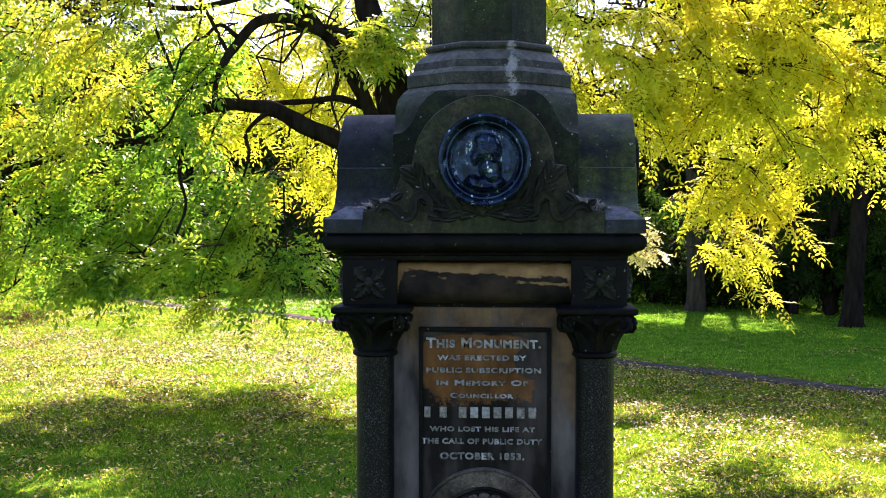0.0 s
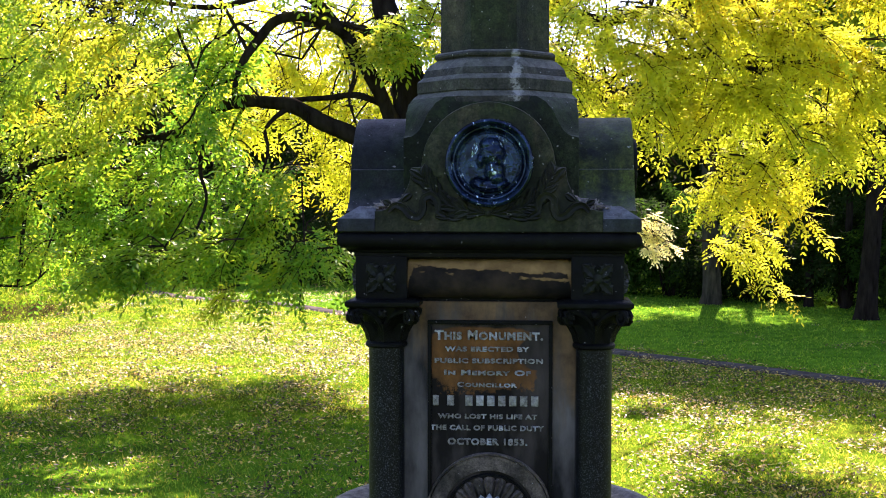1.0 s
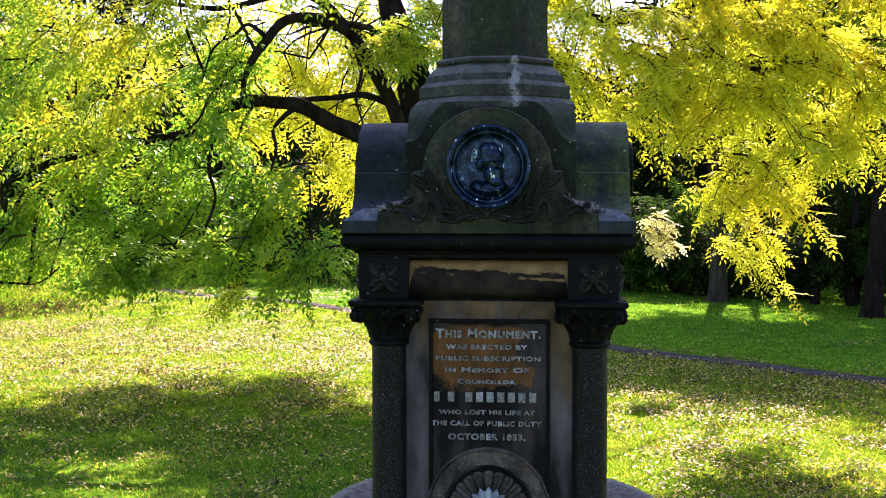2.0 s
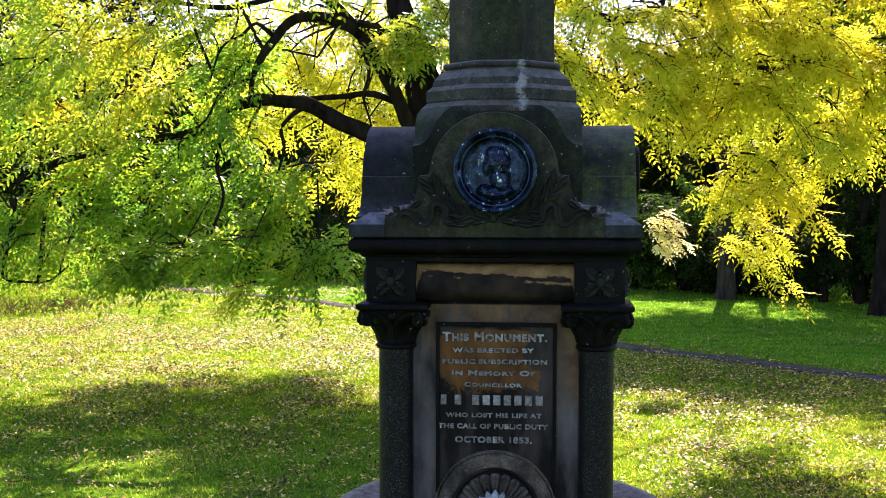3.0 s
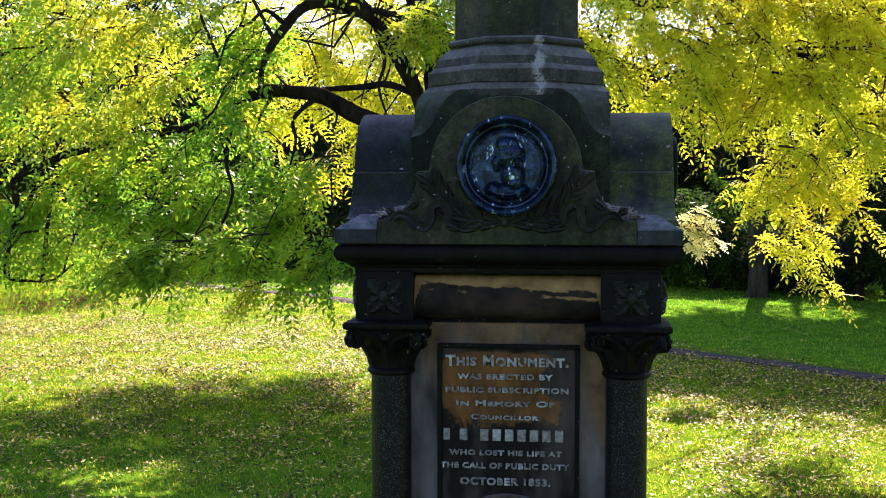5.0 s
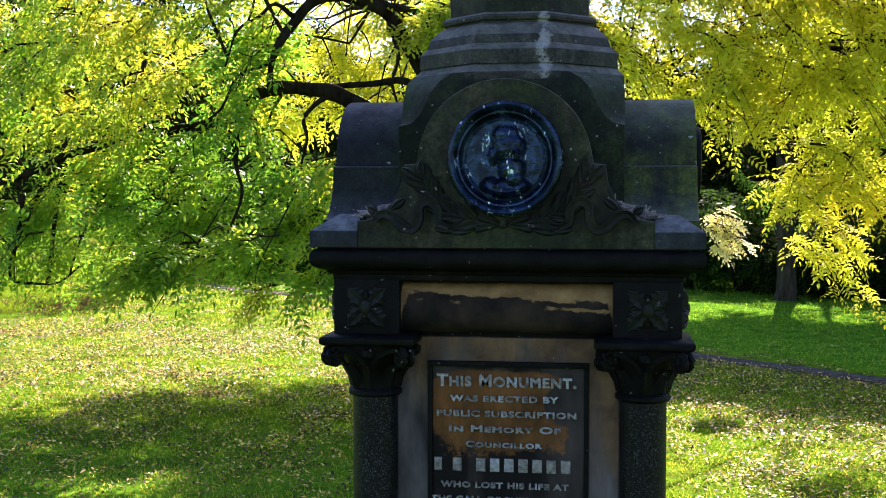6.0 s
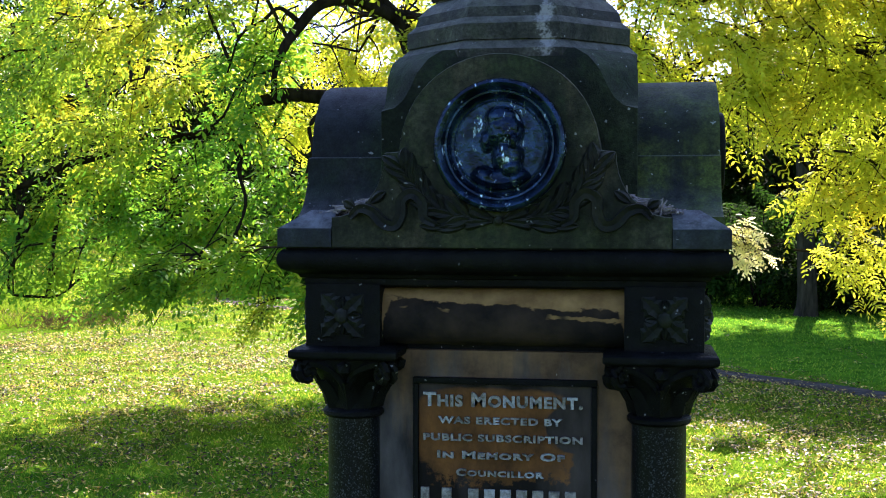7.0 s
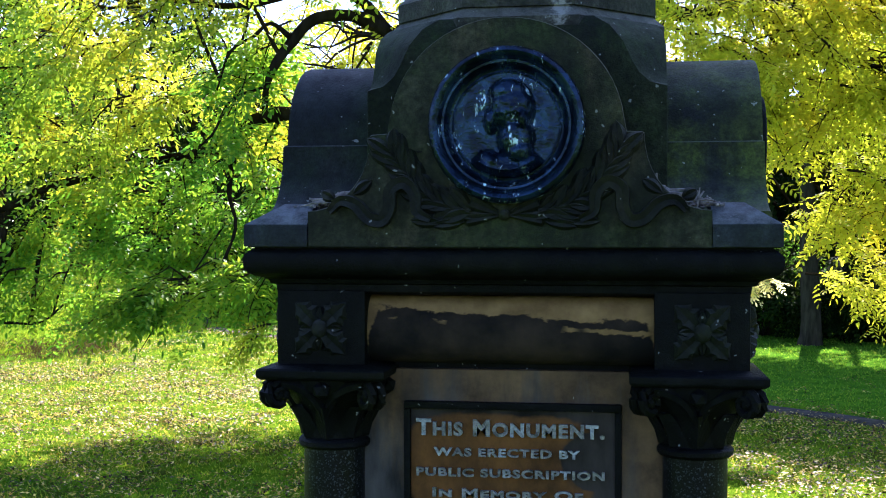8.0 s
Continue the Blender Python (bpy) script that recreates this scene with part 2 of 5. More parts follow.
LEAD = lead()
SHELL = simple("blue_grey_worn_carving", (0.13, 0.15, 0.17), (0.42, 0.47, 0.52), 30.0, 0.5)
BARK = simple("dark_furrowed_bark", (0.008, 0.006, 0.005), (0.03, 0.025, 0.02), 9.0, 0.9, 0.0, 0.9, (1, 1, 0.25))
BARK_GREY = simple("grey_bark", (0.02, 0.018, 0.014), (0.07, 0.062, 0.046), 9.0, 0.9, 0.0, 0.9, (1, 1, 0.25))
TWIG = simple("dark_twigs", (0.012, 0.010, 0.008), (0.04, 0.032, 0.022), 15.0, 0.9)
DEBRIS = simple("dry_twig_debris", (0.08, 0.07, 0.065), (0.38, 0.34, 0.32), 60.0, 0.9)
DRY_STALK = simple("dry_brown_stalks", (0.08, 0.045, 0.025), (0.26, 0.17, 0.09), 20.0, 0.85)
PATH = simple("worn_tarmac", (0.05, 0.045, 0.044), (0.13, 0.115, 0.108), 5.0, 0.9, 0.0, 0.5)


def leaves(name, stops, blotch=0.6, translucency=0.66, rough=0.42, gloss=0.4, each=0.45, through_tint=(1.0, 1.0, 0.55)):
    """Thin leaves: colour by leaf and by bough, light passing through."""
    n = Nodes(name)
    rnd = n.add("ShaderNodeNewGeometry").outputs["Random Per Island"]
    f = n.math("ADD", n.math("MULTIPLY", rnd, each), n.math("MULTIPLY", n.ramp(n.noise(blotch, 3, 0.55), (0.3, 0.0), (0.7, 1.0)), 1.0 - each))
    col = n.ramp(f, *stops)
    n.colour(col)
    n.rough(rough)
    n.bsdf.inputs["Specular IOR Level"].default_value = gloss
    tr = n.add("ShaderNodeBsdfTranslucent")
    n.link(n.mix(1.0, col, through_tint, "MULTIPLY"), tr.inputs["Color"])
    mix = n.add("ShaderNodeMixShader")
    mix.inputs[0].default_value = translucency
    n.link(n.bsdf.outputs[0], mix.inputs[1])
    n.link(tr.outputs[0], mix.inputs[2])
    n.link(mix.outputs[0], n.tree.nodes["Material Output"].inputs["Surface"])
    return n.mat


LEAF_GOLD = leaves("golden_ash_leaves", ((0.0, (0.36, 0.52, 0.045)), (0.3, (0.56, 0.63, 0.05)), (0.7, (0.71, 0.69, 0.05)), (1.0, (0.76, 0.6, 0.05))), 0.9, 0.7, 0.55, 0.2, each=0.3)
# copy of the yellow leaves with strong sunlight put into its near-white colour
LEAF_SUNLIT = leaves("pale_sunlit_ash_leaves", ((0.0, (0.86, 0.83, 0.42)), (1.0, (0.95, 0.92, 0.6))), translucency=0.7, through_tint=(1.0, 1.0, 0.8))
LEAF_LIME = leaves("yellow_green_ash_leaves", ((0.0, (0.13, 0.3, 0.04)), (0.4, (0.3, 0.45, 0.045)), (0.72, (0.5, 0.54, 0.05)), (1.0, (0.66, 0.56, 0.05))), 0.9, 0.56, each=0.35)
LEAF_GREEN = leaves("green_ash_leaves", ((0.0, (0.05, 0.18, 0.033)), (0.4, (0.16, 0.37, 0.042)), (0.75, (0.39, 0.53, 0.045)), (1.0, (0.68, 0.62, 0.045))), 1.1, 0.68, gloss=0.25, each=0.4)
LEAF_BUSH = leaves("mid_green_bush_leaves", ((0.0, (0.014, 0.045, 0.01)), (0.6, (0.045, 0.11, 0.018)), (1.0, (0.2, 0.3, 0.03))), 0.5, 0.6, 0.6, 0.02)
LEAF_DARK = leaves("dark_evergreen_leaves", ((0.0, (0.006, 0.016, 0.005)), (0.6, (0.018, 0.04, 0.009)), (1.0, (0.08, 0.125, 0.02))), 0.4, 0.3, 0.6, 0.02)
LITTER = leaves("fallen_leaves", ((0.0, (0.014, 0.008, 0.006)), (0.42, (0.055, 0.03, 0.015)), (0.54, (0.22, 0.13, 0.04)), (0.7, (0.6, 0.39, 0.06)), (1.0, (0.88, 0.71, 0.26))), 1.6, 0.1, 0.5, 0.24, 0.9)
GRASS_BLADE = leaves("grass_blades", ((0.0, (0.03, 0.13, 0.005)), (0.5, (0.17, 0.33, 0.016)), (1.0, (0.54, 0.54, 0.06))), 0.5, 0.68, 0.4, 0.3, 0.6, (1.75, 1.25, 1.5))
GRASS_LUSH = leaves("lush_grass_blades", ((0.0, (0.035, 0.15, 0.01)), (0.5, (0.14, 0.34, 0.018)), (1.0, (0.38, 0.5, 0.05))), 0.5, 0.68, 0.4, 0.3, 0.6, (1.3, 1.2, 1.0))
GRASS_ROUGH = leaves("rough_grass_blades", ((0.0, (0.06, 0.2, 0.008)), (0.5, (0.22, 0.36, 0.015)), (1.0, (0.42, 0.42, 0.06))), 0.5, 0.5, 0.6, 0.0)


def lawn():
    n = Nodes("mown_lawn")
    big, mid, fine = n.noise(0.35, 5), n.noise(2.4, 7, 0.7), n.noise(38.0, 6, 0.75)
    g = n.mix(n.ramp(mid, (0.34, 0.0), (0.66, 1.0)), (0.035, 0.12, 0.006), (0.17, 0.3, 0.014))
    g = n.mix(n.ramp(big, (0.4, 0.0), (0.75, 0.35)), g, (0.34, 0.4, 0.03))
    # bare, trodden earth under the thickest leaf fall
    g = n.mix(n.ramp(n.noise(1.1, 7, 0.75), (0.5, 0.0), (0.62, 0.8)), g, (0.085, 0.055, 0.022))
    g = n.mix(1.0, g, n.ramp(fine, (0.3, 0.35), (0.6, 1.0)), "MULTIPLY")
    # lusher grass beyond the path and nearer by, where few leaves fall
    sep = n.add("ShaderNodeSeparateXYZ")
    n.link(n.coords(), sep.inputs[0])
    beyond = n.math("MULTIPLY", n.math("ADD", n.math("ADD", sep.outputs[0], sep.outputs[1]), n.math("MULTIPLY", mid, 2.0)), 0.02)
    lush = n.mix(n.ramp(mid, (0.34, 0.0), (0.66, 1.0)), (0.035, 0.125, 0.01), (0.12, 0.27, 0.018))
    near = n.math("MULTIPLY", n.math("SUBTRACT", 11.5, n.math("ADD", sep.outputs[1], n.math("MULTIPLY", mid, 2.0))), 0.1)
    g = n.mix(n.math("MAXIMUM", n.ramp(beyond, (0.37, 0.0), (0.42, 0.9)), n.math("MULTIPLY", n.ramp(near, (0.05, 0.0), (0.3, 0.55)), n.ramp(sep.outputs[0], (0.0, 1.0), (0.6, 0.0)))), g, lush)
    n.colour(g)
    n.rough(0.9)
    n.bsdf.inputs["Specular IOR Level"].default_value = 0.0
    n.bump(n.mix(0.5, fine, mid), 0.8, 0.03)
    return n.mat


LAWN = lawn()


# ---- building helpers ----
def mesh_from(name, bm, material, smooth=None):
    me = bpy.data.meshes.new(name)
    bmesh.ops.recalc_face_normals(bm, faces=bm.faces)
    bm.to_mesh(me)
    bm.free()
    me.materials.append(material)
    if smooth is not None:
        me.polygons.foreach_set("use_smooth", [True] * len(me.polygons))
        me.set_sharp_from_angle(angle=radians(smooth))
    return me


def part(name, bm, material, parent, label="", smooth=40):
    """One mesh object under a thing or a part."""
    ob = new(name, mesh_from(name, bm, material, smooth))
    ob.parent = parent
    if label:
        tagged(ob, label)
    return ob


def arrays_mesh(name, verts, faces, material):
    """A mesh from arrays of vertices (n, 3) and faces (m, k)."""
    me = bpy.data.meshes.new(name)
    k = faces.shape[1]
    me.vertices.add(len(verts))
    me.vertices.foreach_set("co", np.ascontiguousarray(verts, dtype=np.float32).ravel())
    me.loops.add(faces.size)
    me.loops.foreach_set("vertex_index", faces.astype(np.int32).ravel())
    me.polygons.add(len(faces))
    me.polygons.foreach_set("loop_start", np.arange(0, faces.size, k, dtype=np.int32))
    me.update()
    me.validate()
    me.materials.append(material)
    return me


def box(bm, x0, x1, y0, y1, z0, z1, bevel=0.0):
    made = bmesh.ops.create_cube(bm, size=1.0, matrix=Matrix.Translation(((x0 + x1) / 2, (y0 + y1) / 2, (z0 + z1) / 2))
                                 @ Matrix.Diagonal((x1 - x0, y1 - y0, z1 - z0, 1)))
    if bevel:
        edges = {e for v in made["verts"] for e in v.link_edges}
        bmesh.ops.bevel(bm, geom=list(edges), offset=bevel, segments=2, profile=0.6, affect="EDGES")


def ring_stack(bm, rings, closed=True):
    """Faces between rings of equal length, one above another; capped at both ends."""
    rows = [[bm.verts.new(p) for p in ring] for ring in rings]
    n = len(rows[0])
    for a, b in zip(rows, rows[1:]):
        for i in range(n if closed else n - 1):
            bm.faces.new((a[i], a[(i + 1) % n], b[(i + 1) % n], b[i]))
    if closed:
        bm.faces.new(rows[0])
        bm.faces.new(rows[-1])


def lathe(bm, profile, cx, cy, steps=32):
    """A solid of revolution about the upright axis at (cx, cy); profile: (radius, z) from bottom to top."""
    ring_stack(bm, [[(cx + r * math.cos(2 * math.pi * i / steps), cy + r * math.sin(2 * math.pi * i / steps), z)
                     for i in range(steps)] for r, z in profile])


def lathe_y(bm, profile, cx, cz, steps=48):
    """A solid of revolution about the axis along y at (cx, cz); profile: (radius, y)."""
    ring_stack(bm, [[(cx + r * math.cos(2 * math.pi * i / steps), y, cz + r * math.sin(2 * math.pi * i / steps))
                     for i in range(steps)] for r, y in profile])


def square_stack(bm, profile, cx, cy):
    """A stack of squares: (half width, z) from bottom to top."""
    ring_stack(bm, [[(cx + s * h, cy + t * h, z) for s, t in ((-1, -1), (1, -1), (1, 1), (-1, 1))] for h, z in profile])


def octagon(apothem, z, cx, cy, turn=22.5):
    r = apothem / math.cos(math.pi / 8)
    return [(cx + r * math.cos(radians(turn + 45 * i)), cy + r * math.sin(radians(turn + 45 * i)), z) for i in range(8)]


def tube(bm, points, radii, sides=8):
    """A tapered limb along points; the ends are closed."""
    rings = []
    for i, p in enumerate(points):
        a, b = Vector(points[max(i - 1, 0)]), Vector(points[min(i + 1, len(points) - 1)])
        way = (b - a).normalized()
        side = way.cross(Vector((0.31, 0.17, 0.94))).normalized()
        up = side.cross(way)
        rings.append([tuple(Vector(p) + radii[i] * (math.cos(2 * math.pi * k / sides) * side + math.sin(2 * math.pi * k / sides) * up))
                      for k in range(sides)])
    ring_stack(bm, rings)


def smooth_line(points, steps=4):
    """A rounded line through the points (Catmull-Rom)."""
    pts = [Vector(p) for p in points]
    pts = [2 * pts[0] - pts[1]] + pts + [2 * pts[-1] - pts[-2]]
    out = []
    for a, b, c, d in zip(pts, pts[1:], pts[2:], pts[3:]):
        for k in range(steps):
            t = k / steps
            out.append(0.5 * (2 * b + (c - a) * t + (2 * a - 5 * b + 4 * c - d) * t * t + (3 * b - a - 3 * c + d) * t ** 3))
    return out + [pts[-2]]


# ---- ground ----
def smooth01(t):
    t = min(max(t, 0.0), 1.0)
    return t * t * (3 - 2 * t)


def ground_height(x, y):
    foot = -13.6 + 0.22 * (y - 17.0)               # foot line of the grass bank
    bank = 2.2 * smooth01((foot - x) / 6.5) * smooth01((y - 2) / 6)
    far = 0.9 * smooth01((y - 30) / 30)
    return bank + far + 0.05 * noise.noise(Vector((x * 0.22, y * 0.22, 3.1)))


def axis_steps(lo, hi, near_lo, near_hi, fine, coarse):
    vals = [lo]
    while vals[-1] < hi:
        vals.append(vals[-1] + (fine if near_lo <= vals[-1] < near_hi else coarse))
    return vals


def build_ground():
    xs = axis_steps(-600, 600, -20, 16, 0.5, 20)
    ys = axis_steps(-400, 800, -8, 36, 0.5, 20)
    verts = np.array([(x, y, ground_height(x, y)) for y in ys for x in xs])
    n = len(xs)
    i, j = np.meshgrid(np.arange(n - 1), np.arange(len(ys) - 1))
    a = (j * n + i).ravel()
    me = arrays_mesh("ground", verts, np.stack([a, a + 1, a + n + 1, a + n], 1), LAWN)
    me.polygons.foreach_set("use_smooth", [True] * len(me.polygons))
    tagged(new("ground", me), "mown green park lawn strewn with fallen leaves", "lawn", kind="structure")


build_ground()


PATH_LINE = smooth_line([(-14, 34.0, 0), (-12.2, 31.0, 0), (-10.6, 28.6, 0), (-9.0, 27.0, 0), (-7.4, 25.9, 0), (-5.9, 24.6, 0), (-4.6, 23.2, 0), (-2.0, 20.4, 0), (0.7, 17.5, 0),
                         (1.9, 16.2, 0), (3.2, 15.0, 0), (5.0, 12.9, 0), (8.0, 10.2, 0), (14, 6, 0)], 6)


def off_path(x, y, reach=0.27):
    """True where a point of the lawn is clear of the path."""
    a = np.array([p[:2] for p in PATH_LINE])
    return np.array([np.min(np.hypot(a[:, 0] - u, a[:, 1] - v)) > reach if abs(u + v - 18.3) < 4 else True for u, v in zip(x, y)])


def build_path():
    """The tarmac footpath that crosses the lawn behind the monument."""
    bm = bmesh.new()
    rows = []
    for k, p in enumerate(PATH_LINE):
        way = (PATH_LINE[min(k + 1, len(PATH_LINE) - 1)] - PATH_LINE[max(k - 1, 0)]).normalized()
        side = Vector((-way.y, way.x, 0))
        row = []
        for s in (-0.26, -0.22, 0.0, 0.22, 0.26):
            q = p + side * (s + 0.05 * noise.noise(p * 1.3))
            z = ground_height(q.x, q.y) + (0.028 if abs(s) < 0.24 else -0.03)
            row.append(bm.verts.new((q.x, q.y, z)))
        rows.append(row)
    for a, b in zip(rows, rows[1:]):
        for k in range(4):
            bm.faces.new((a[k], a[k + 1], b[k + 1], b[k]))
    tagged(new("path", mesh_from("path", bm, PATH, 60)), "narrow grey worn tarmac footpath crossing the lawn", "footpath", kind="structure")


build_path()

# ---- the monument ----
CY = 0.598                                       # depth of the monument's axis behind its front
monument = tagged(new("memorial_monument"), "soot-blackened sandstone memorial with granite columns and bronze medallion", "monument")
monument.location = (0, 0, 0)


def turned(bm, quarter):
    """The same piece on another of the four sides."""
    bmesh.ops.rotate(bm, verts=bm.verts, cent=(0, CY, 0), matrix=Matrix.Rotation(radians(90 * quarter), 3, "Z"))
    return bm


def build_base():
    bm = bmesh.new()
    lathe(bm, [(1.25, -0.1), (1.25, 0.16), (1.22, 0.18), (1.0, 0.18), (1.0, 0.36), (0.97, 0.38), (0.66, 0.40), (0.62, 0.5), (0.62, 0.98), (0.68, 1.06)], 0, CY, 48)
    part("pedestal", bm, STONE, monument, "round stepped stone pedestal")
    bm = bmesh.new()
    lathe(bm, [(0.66, 1.05), (0.75, 1.12), (0.78, 1.18), (0.782, 1.24), (0.772, 1.268), (0.745, 1.283), (0.70, 1.288), (0.68, 1.28), (0.66, 1.272), (0.3, 1.268)], 0, CY, 64)
    part("basin", bm, STONE_PALE, monument, "worn pale stone basin rim")


def build_die():
    bm = bmesh.new()
    box(bm, -0.352, 0.352, 0.15, 2 * CY - 0.15, 1.12, 2.245, 0.004)
    part("die", bm, DIE, monument, "tan sandstone block with grey weathering")
    bm = bmesh.new()
    box(bm, -0.448, 0.448, 0.262, 2 * CY - 0.262, 1.14, 2.243, 0.004)
    part("side_die", bm, STONE, monument)
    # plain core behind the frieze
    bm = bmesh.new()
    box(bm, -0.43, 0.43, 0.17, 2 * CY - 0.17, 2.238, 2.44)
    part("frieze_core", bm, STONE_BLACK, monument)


def build_column(sx, sy):
    """A nook column: granite shaft, neck ring, leafy capital with corner scrolls, abacus."""
    cx, cy = sx * 0.421, CY + sy * (CY - 0.15)
    column = tagged(new("column"), "polished grey-green granite column with black carved capital")
    column.parent = monument
    bm = bmesh.new()
    lathe(bm, [(0.105, 1.17), (0.108, 1.2), (0.098, 1.22), (0.085, 1.235), (0.088, 1.25), (0.075, 1.26), (0.073, 1.27), (0.0725, 2.075)], cx, cy, 40)
    part("shaft", bm, GRANITE, column, "speckled grey-green granite shaft")
    bm = bmesh.new()
    lathe(bm, [(0.07, 2.058), (0.08, 2.060), (0.086, 2.067), (0.086, 2.076), (0.08, 2.083), (0.07, 2.085)], cx, cy, 40)
    part("neck_ring", bm, STONE_BLACK, column)
    bm = bmesh.new()
    lathe(bm, [(0.07, 2.08), (0.073, 2.115), (0.086, 2.15), (0.106, 2.18), (0.127, 2.205), (0.13, 2.232)], cx, cy, 32)
    # upright leaves round the bell
    for k in range(8):
        a = radians(45 * k)
        out, side = Vector((math.cos(a), math.sin(a), 0)), Vector((-math.sin(a), math.cos(a), 0))
        c = Vector((cx, cy, 0))
        rows = []
        for t, r, w in ((0, 0.073, 0.02), (0.35, 0.081, 0.028), (0.7, 0.098, 0.026), (0.92, 0.112, 0.018), (1.0, 0.114, 0.008)):
            z = 2.085 + 0.085 * t - (0.012 if t == 1.0 else 0)
            rows.append([tuple(c + out * (r - 0.012) + side * w + Vector((0, 0, z))), tuple(c + out * (r + 0.010) + Vector((0, 0, z))),
                         tuple(c + out * (r - 0.012) - side * w + Vector((0, 0, z))), tuple(c + out * (r - 0.02) + Vector((0, 0, z)))])
        leaf = bmesh.new()
        ring_stack(leaf, rows)
        part("capital_leaf", leaf, STONE_BLACK, column)
    part("capital", bm, STONE_BLACK, column, "black carved capital with scrolls and leaves")
    # scrolls at the corners and a flower in the middle of each side
    for k in range(4):
        bm = bmesh.new()
        a = radians(45 + 90 * k)
        out, side = Vector((math.cos(a), math.sin(a), 0)), Vector((-math.sin(a), math.cos(a), 0))
        eye = Vector((cx, cy, 2.192)) + out * 0.158
        bmesh.ops.create_icosphere(bm, subdivisions=2, radius=0.021, matrix=Matrix.Translation(eye) @ Matrix.Rotation(a, 4, "Z") @ Matrix.Diagonal((0.8, 1.15, 0.9, 1)))
        for s in (-1, 1):                           # two turns that curl over, out and back under
            curl = []
            for i in range(15):
                turn = radians(115 - 34 * i)
                r = 0.031 - 0.0014 * i
                curl.append(eye + out * r * math.cos(turn) + Vector((0, 0, r * math.sin(turn))) + side * s * (0.011 + 0.0006 * i))
            tube(bm, curl, [0.0125 - 0.0004 * i for i in range(15)], 6)
        for s in (-1, 1):
            q = [Vector((cx + r * math.cos(a + s * d), cy + r * math.sin(a + s * d), z)) for r, d, z in
                 ((0.085, 0.75, 2.13), (0.1, 0.66, 2.165), (0.115, 0.5, 2.195), (0.132, 0.26, 2.214), (0.15, 0.1, 2.22))]
            tube(bm, smooth_line(q, 3), [0.010 + 0.005 * i / 12 for i in range(13)], 6)
        part("capital_scroll", bm, STONE_BLACK, column)
        bm = bmesh.new()
        b = radians(90 * k)
        p = Vector((cx + 0.128 * math.cos(b), cy + 0.128 * math.sin(b), 2.205))
        bmesh.ops.create_icosphere(bm, subdivisions=1, radius=0.022, matrix=Matrix.Translation(p))
        part("capital_flower", bm, STONE_BLACK, column)
    bm = bmesh.new()
    square_stack(bm, [(0.138, 2.228), (0.147, 2.234), (0.149, 2.238), (0.149, 2.25), (0.144, 2.255), (0.112, 2.262)], cx, cy)
    part("abacus", bm, STONE_BLACK, column)


def leaf_relief(bm, cx, cz, y, angle, length, width, height, rows_of=((0.0, 0.12, 0.3), (0.2, 0.7, 0.7), (0.45, 1.0, 1.0), (0.7, 0.75, 0.9), (0.9, 0.35, 0.7), (1.0, 0.05, 0.25))):
    """A carved leaf that lies on an upright face that looks along -y."""
    c, s = math.cos(angle), math.sin(angle)
    rows = []
    for t, w, h in rows_of:
        ring = []
        for u, lift in ((-1, 0.0), (-0.55, 0.85), (0.0, 0.45), (0.55, 0.85), (1, 0.0)):
            a, b = t * length, u * w * width / 2
            ring.append((cx + a * c - b * s, y - h * lift * height, cz + a * s + b * c))
        ring.append((cx + t * length * c, y + 0.006, cz + t * length * s))
        rows.append(ring)
    ring_stack(bm, rows)


def build_frieze():
    for sx in (-1, 1):
        for sy in (-1, 1):
            cx, cy = sx * 0.4305, CY + sy * (CY - 0.157)
            block = bmesh.new()
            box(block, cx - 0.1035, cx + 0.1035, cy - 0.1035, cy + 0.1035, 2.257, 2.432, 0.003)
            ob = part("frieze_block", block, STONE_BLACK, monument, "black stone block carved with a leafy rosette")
            faces = ((0, cx, cy - 0.1035), (1, 0, 0)) if sy < 0 else ((1, 0, 0),)
            for turn, *_ in faces:
                m = (Matrix.Translation((cx, cy - 0.1035, 2.345)) if turn == 0 else
                     Matrix.Translation((cx + sx * 0.1035, cy, 2.345)) @ Matrix.Rotation(radians(90 * sx), 4, "Z"))
                for k in range(8):
                    bm = bmesh.new()
                    if k % 2:
                        leaf_relief(bm, 0, 0, 0, radians(45 * k), 0.084, 0.066, 0.028, ((0.0, 0.3, 0.5), (0.22, 0.6, 0.9), (0.4, 0.72, 1.0), (0.5, 1.0, 0.8), (0.62, 0.7, 0.85), (0.72, 0.85, 0.7), (0.84, 0.42, 0.6), (1.0, 0.05, 0.2)))
                    else:
                        leaf_relief(bm, 0, 0, 0, radians(45 * k), 0.05, 0.034, 0.02)
                    bmesh.ops.transform(bm, matrix=m, verts=bm.verts)
                    part("carved_leaf", bm, STONE_CARVED, ob)
                bm = bmesh.new()
                bmesh.ops.create_icosphere(bm, subdivisions=2, radius=0.02, matrix=Matrix.Translation((0, -0.014, 0)) @ Matrix.Diagonal((1, 0.8, 1.15, 1)))
                bmesh.ops.transform(bm, matrix=m, verts=bm.verts)
                part("rosette_boss", bm, STONE_CARVED, ob)
    for quarter in range(4):
        bm = bmesh.new()
        prof = [(0.19, 2.262), (0.135, 2.262), (0.112, 2.272), (0.092, 2.29), (0.082, 2.315), (0.08, 2.345), (0.085, 2.375), (0.098, 2.40), (0.118, 2.416), (0.135, 2.42), (0.19, 2.42)]
        n = len(prof)
        rows = [[(x, y, z) for y, z in prof] for x in (-0.327, -0.2, 0.0, 0.2, 0.327)]
        ring_stack(bm, rows)
        part("cushion_moulding", turned(bm, quarter), CUSHION, monument, "bulging tan moulding half covered by black crust")


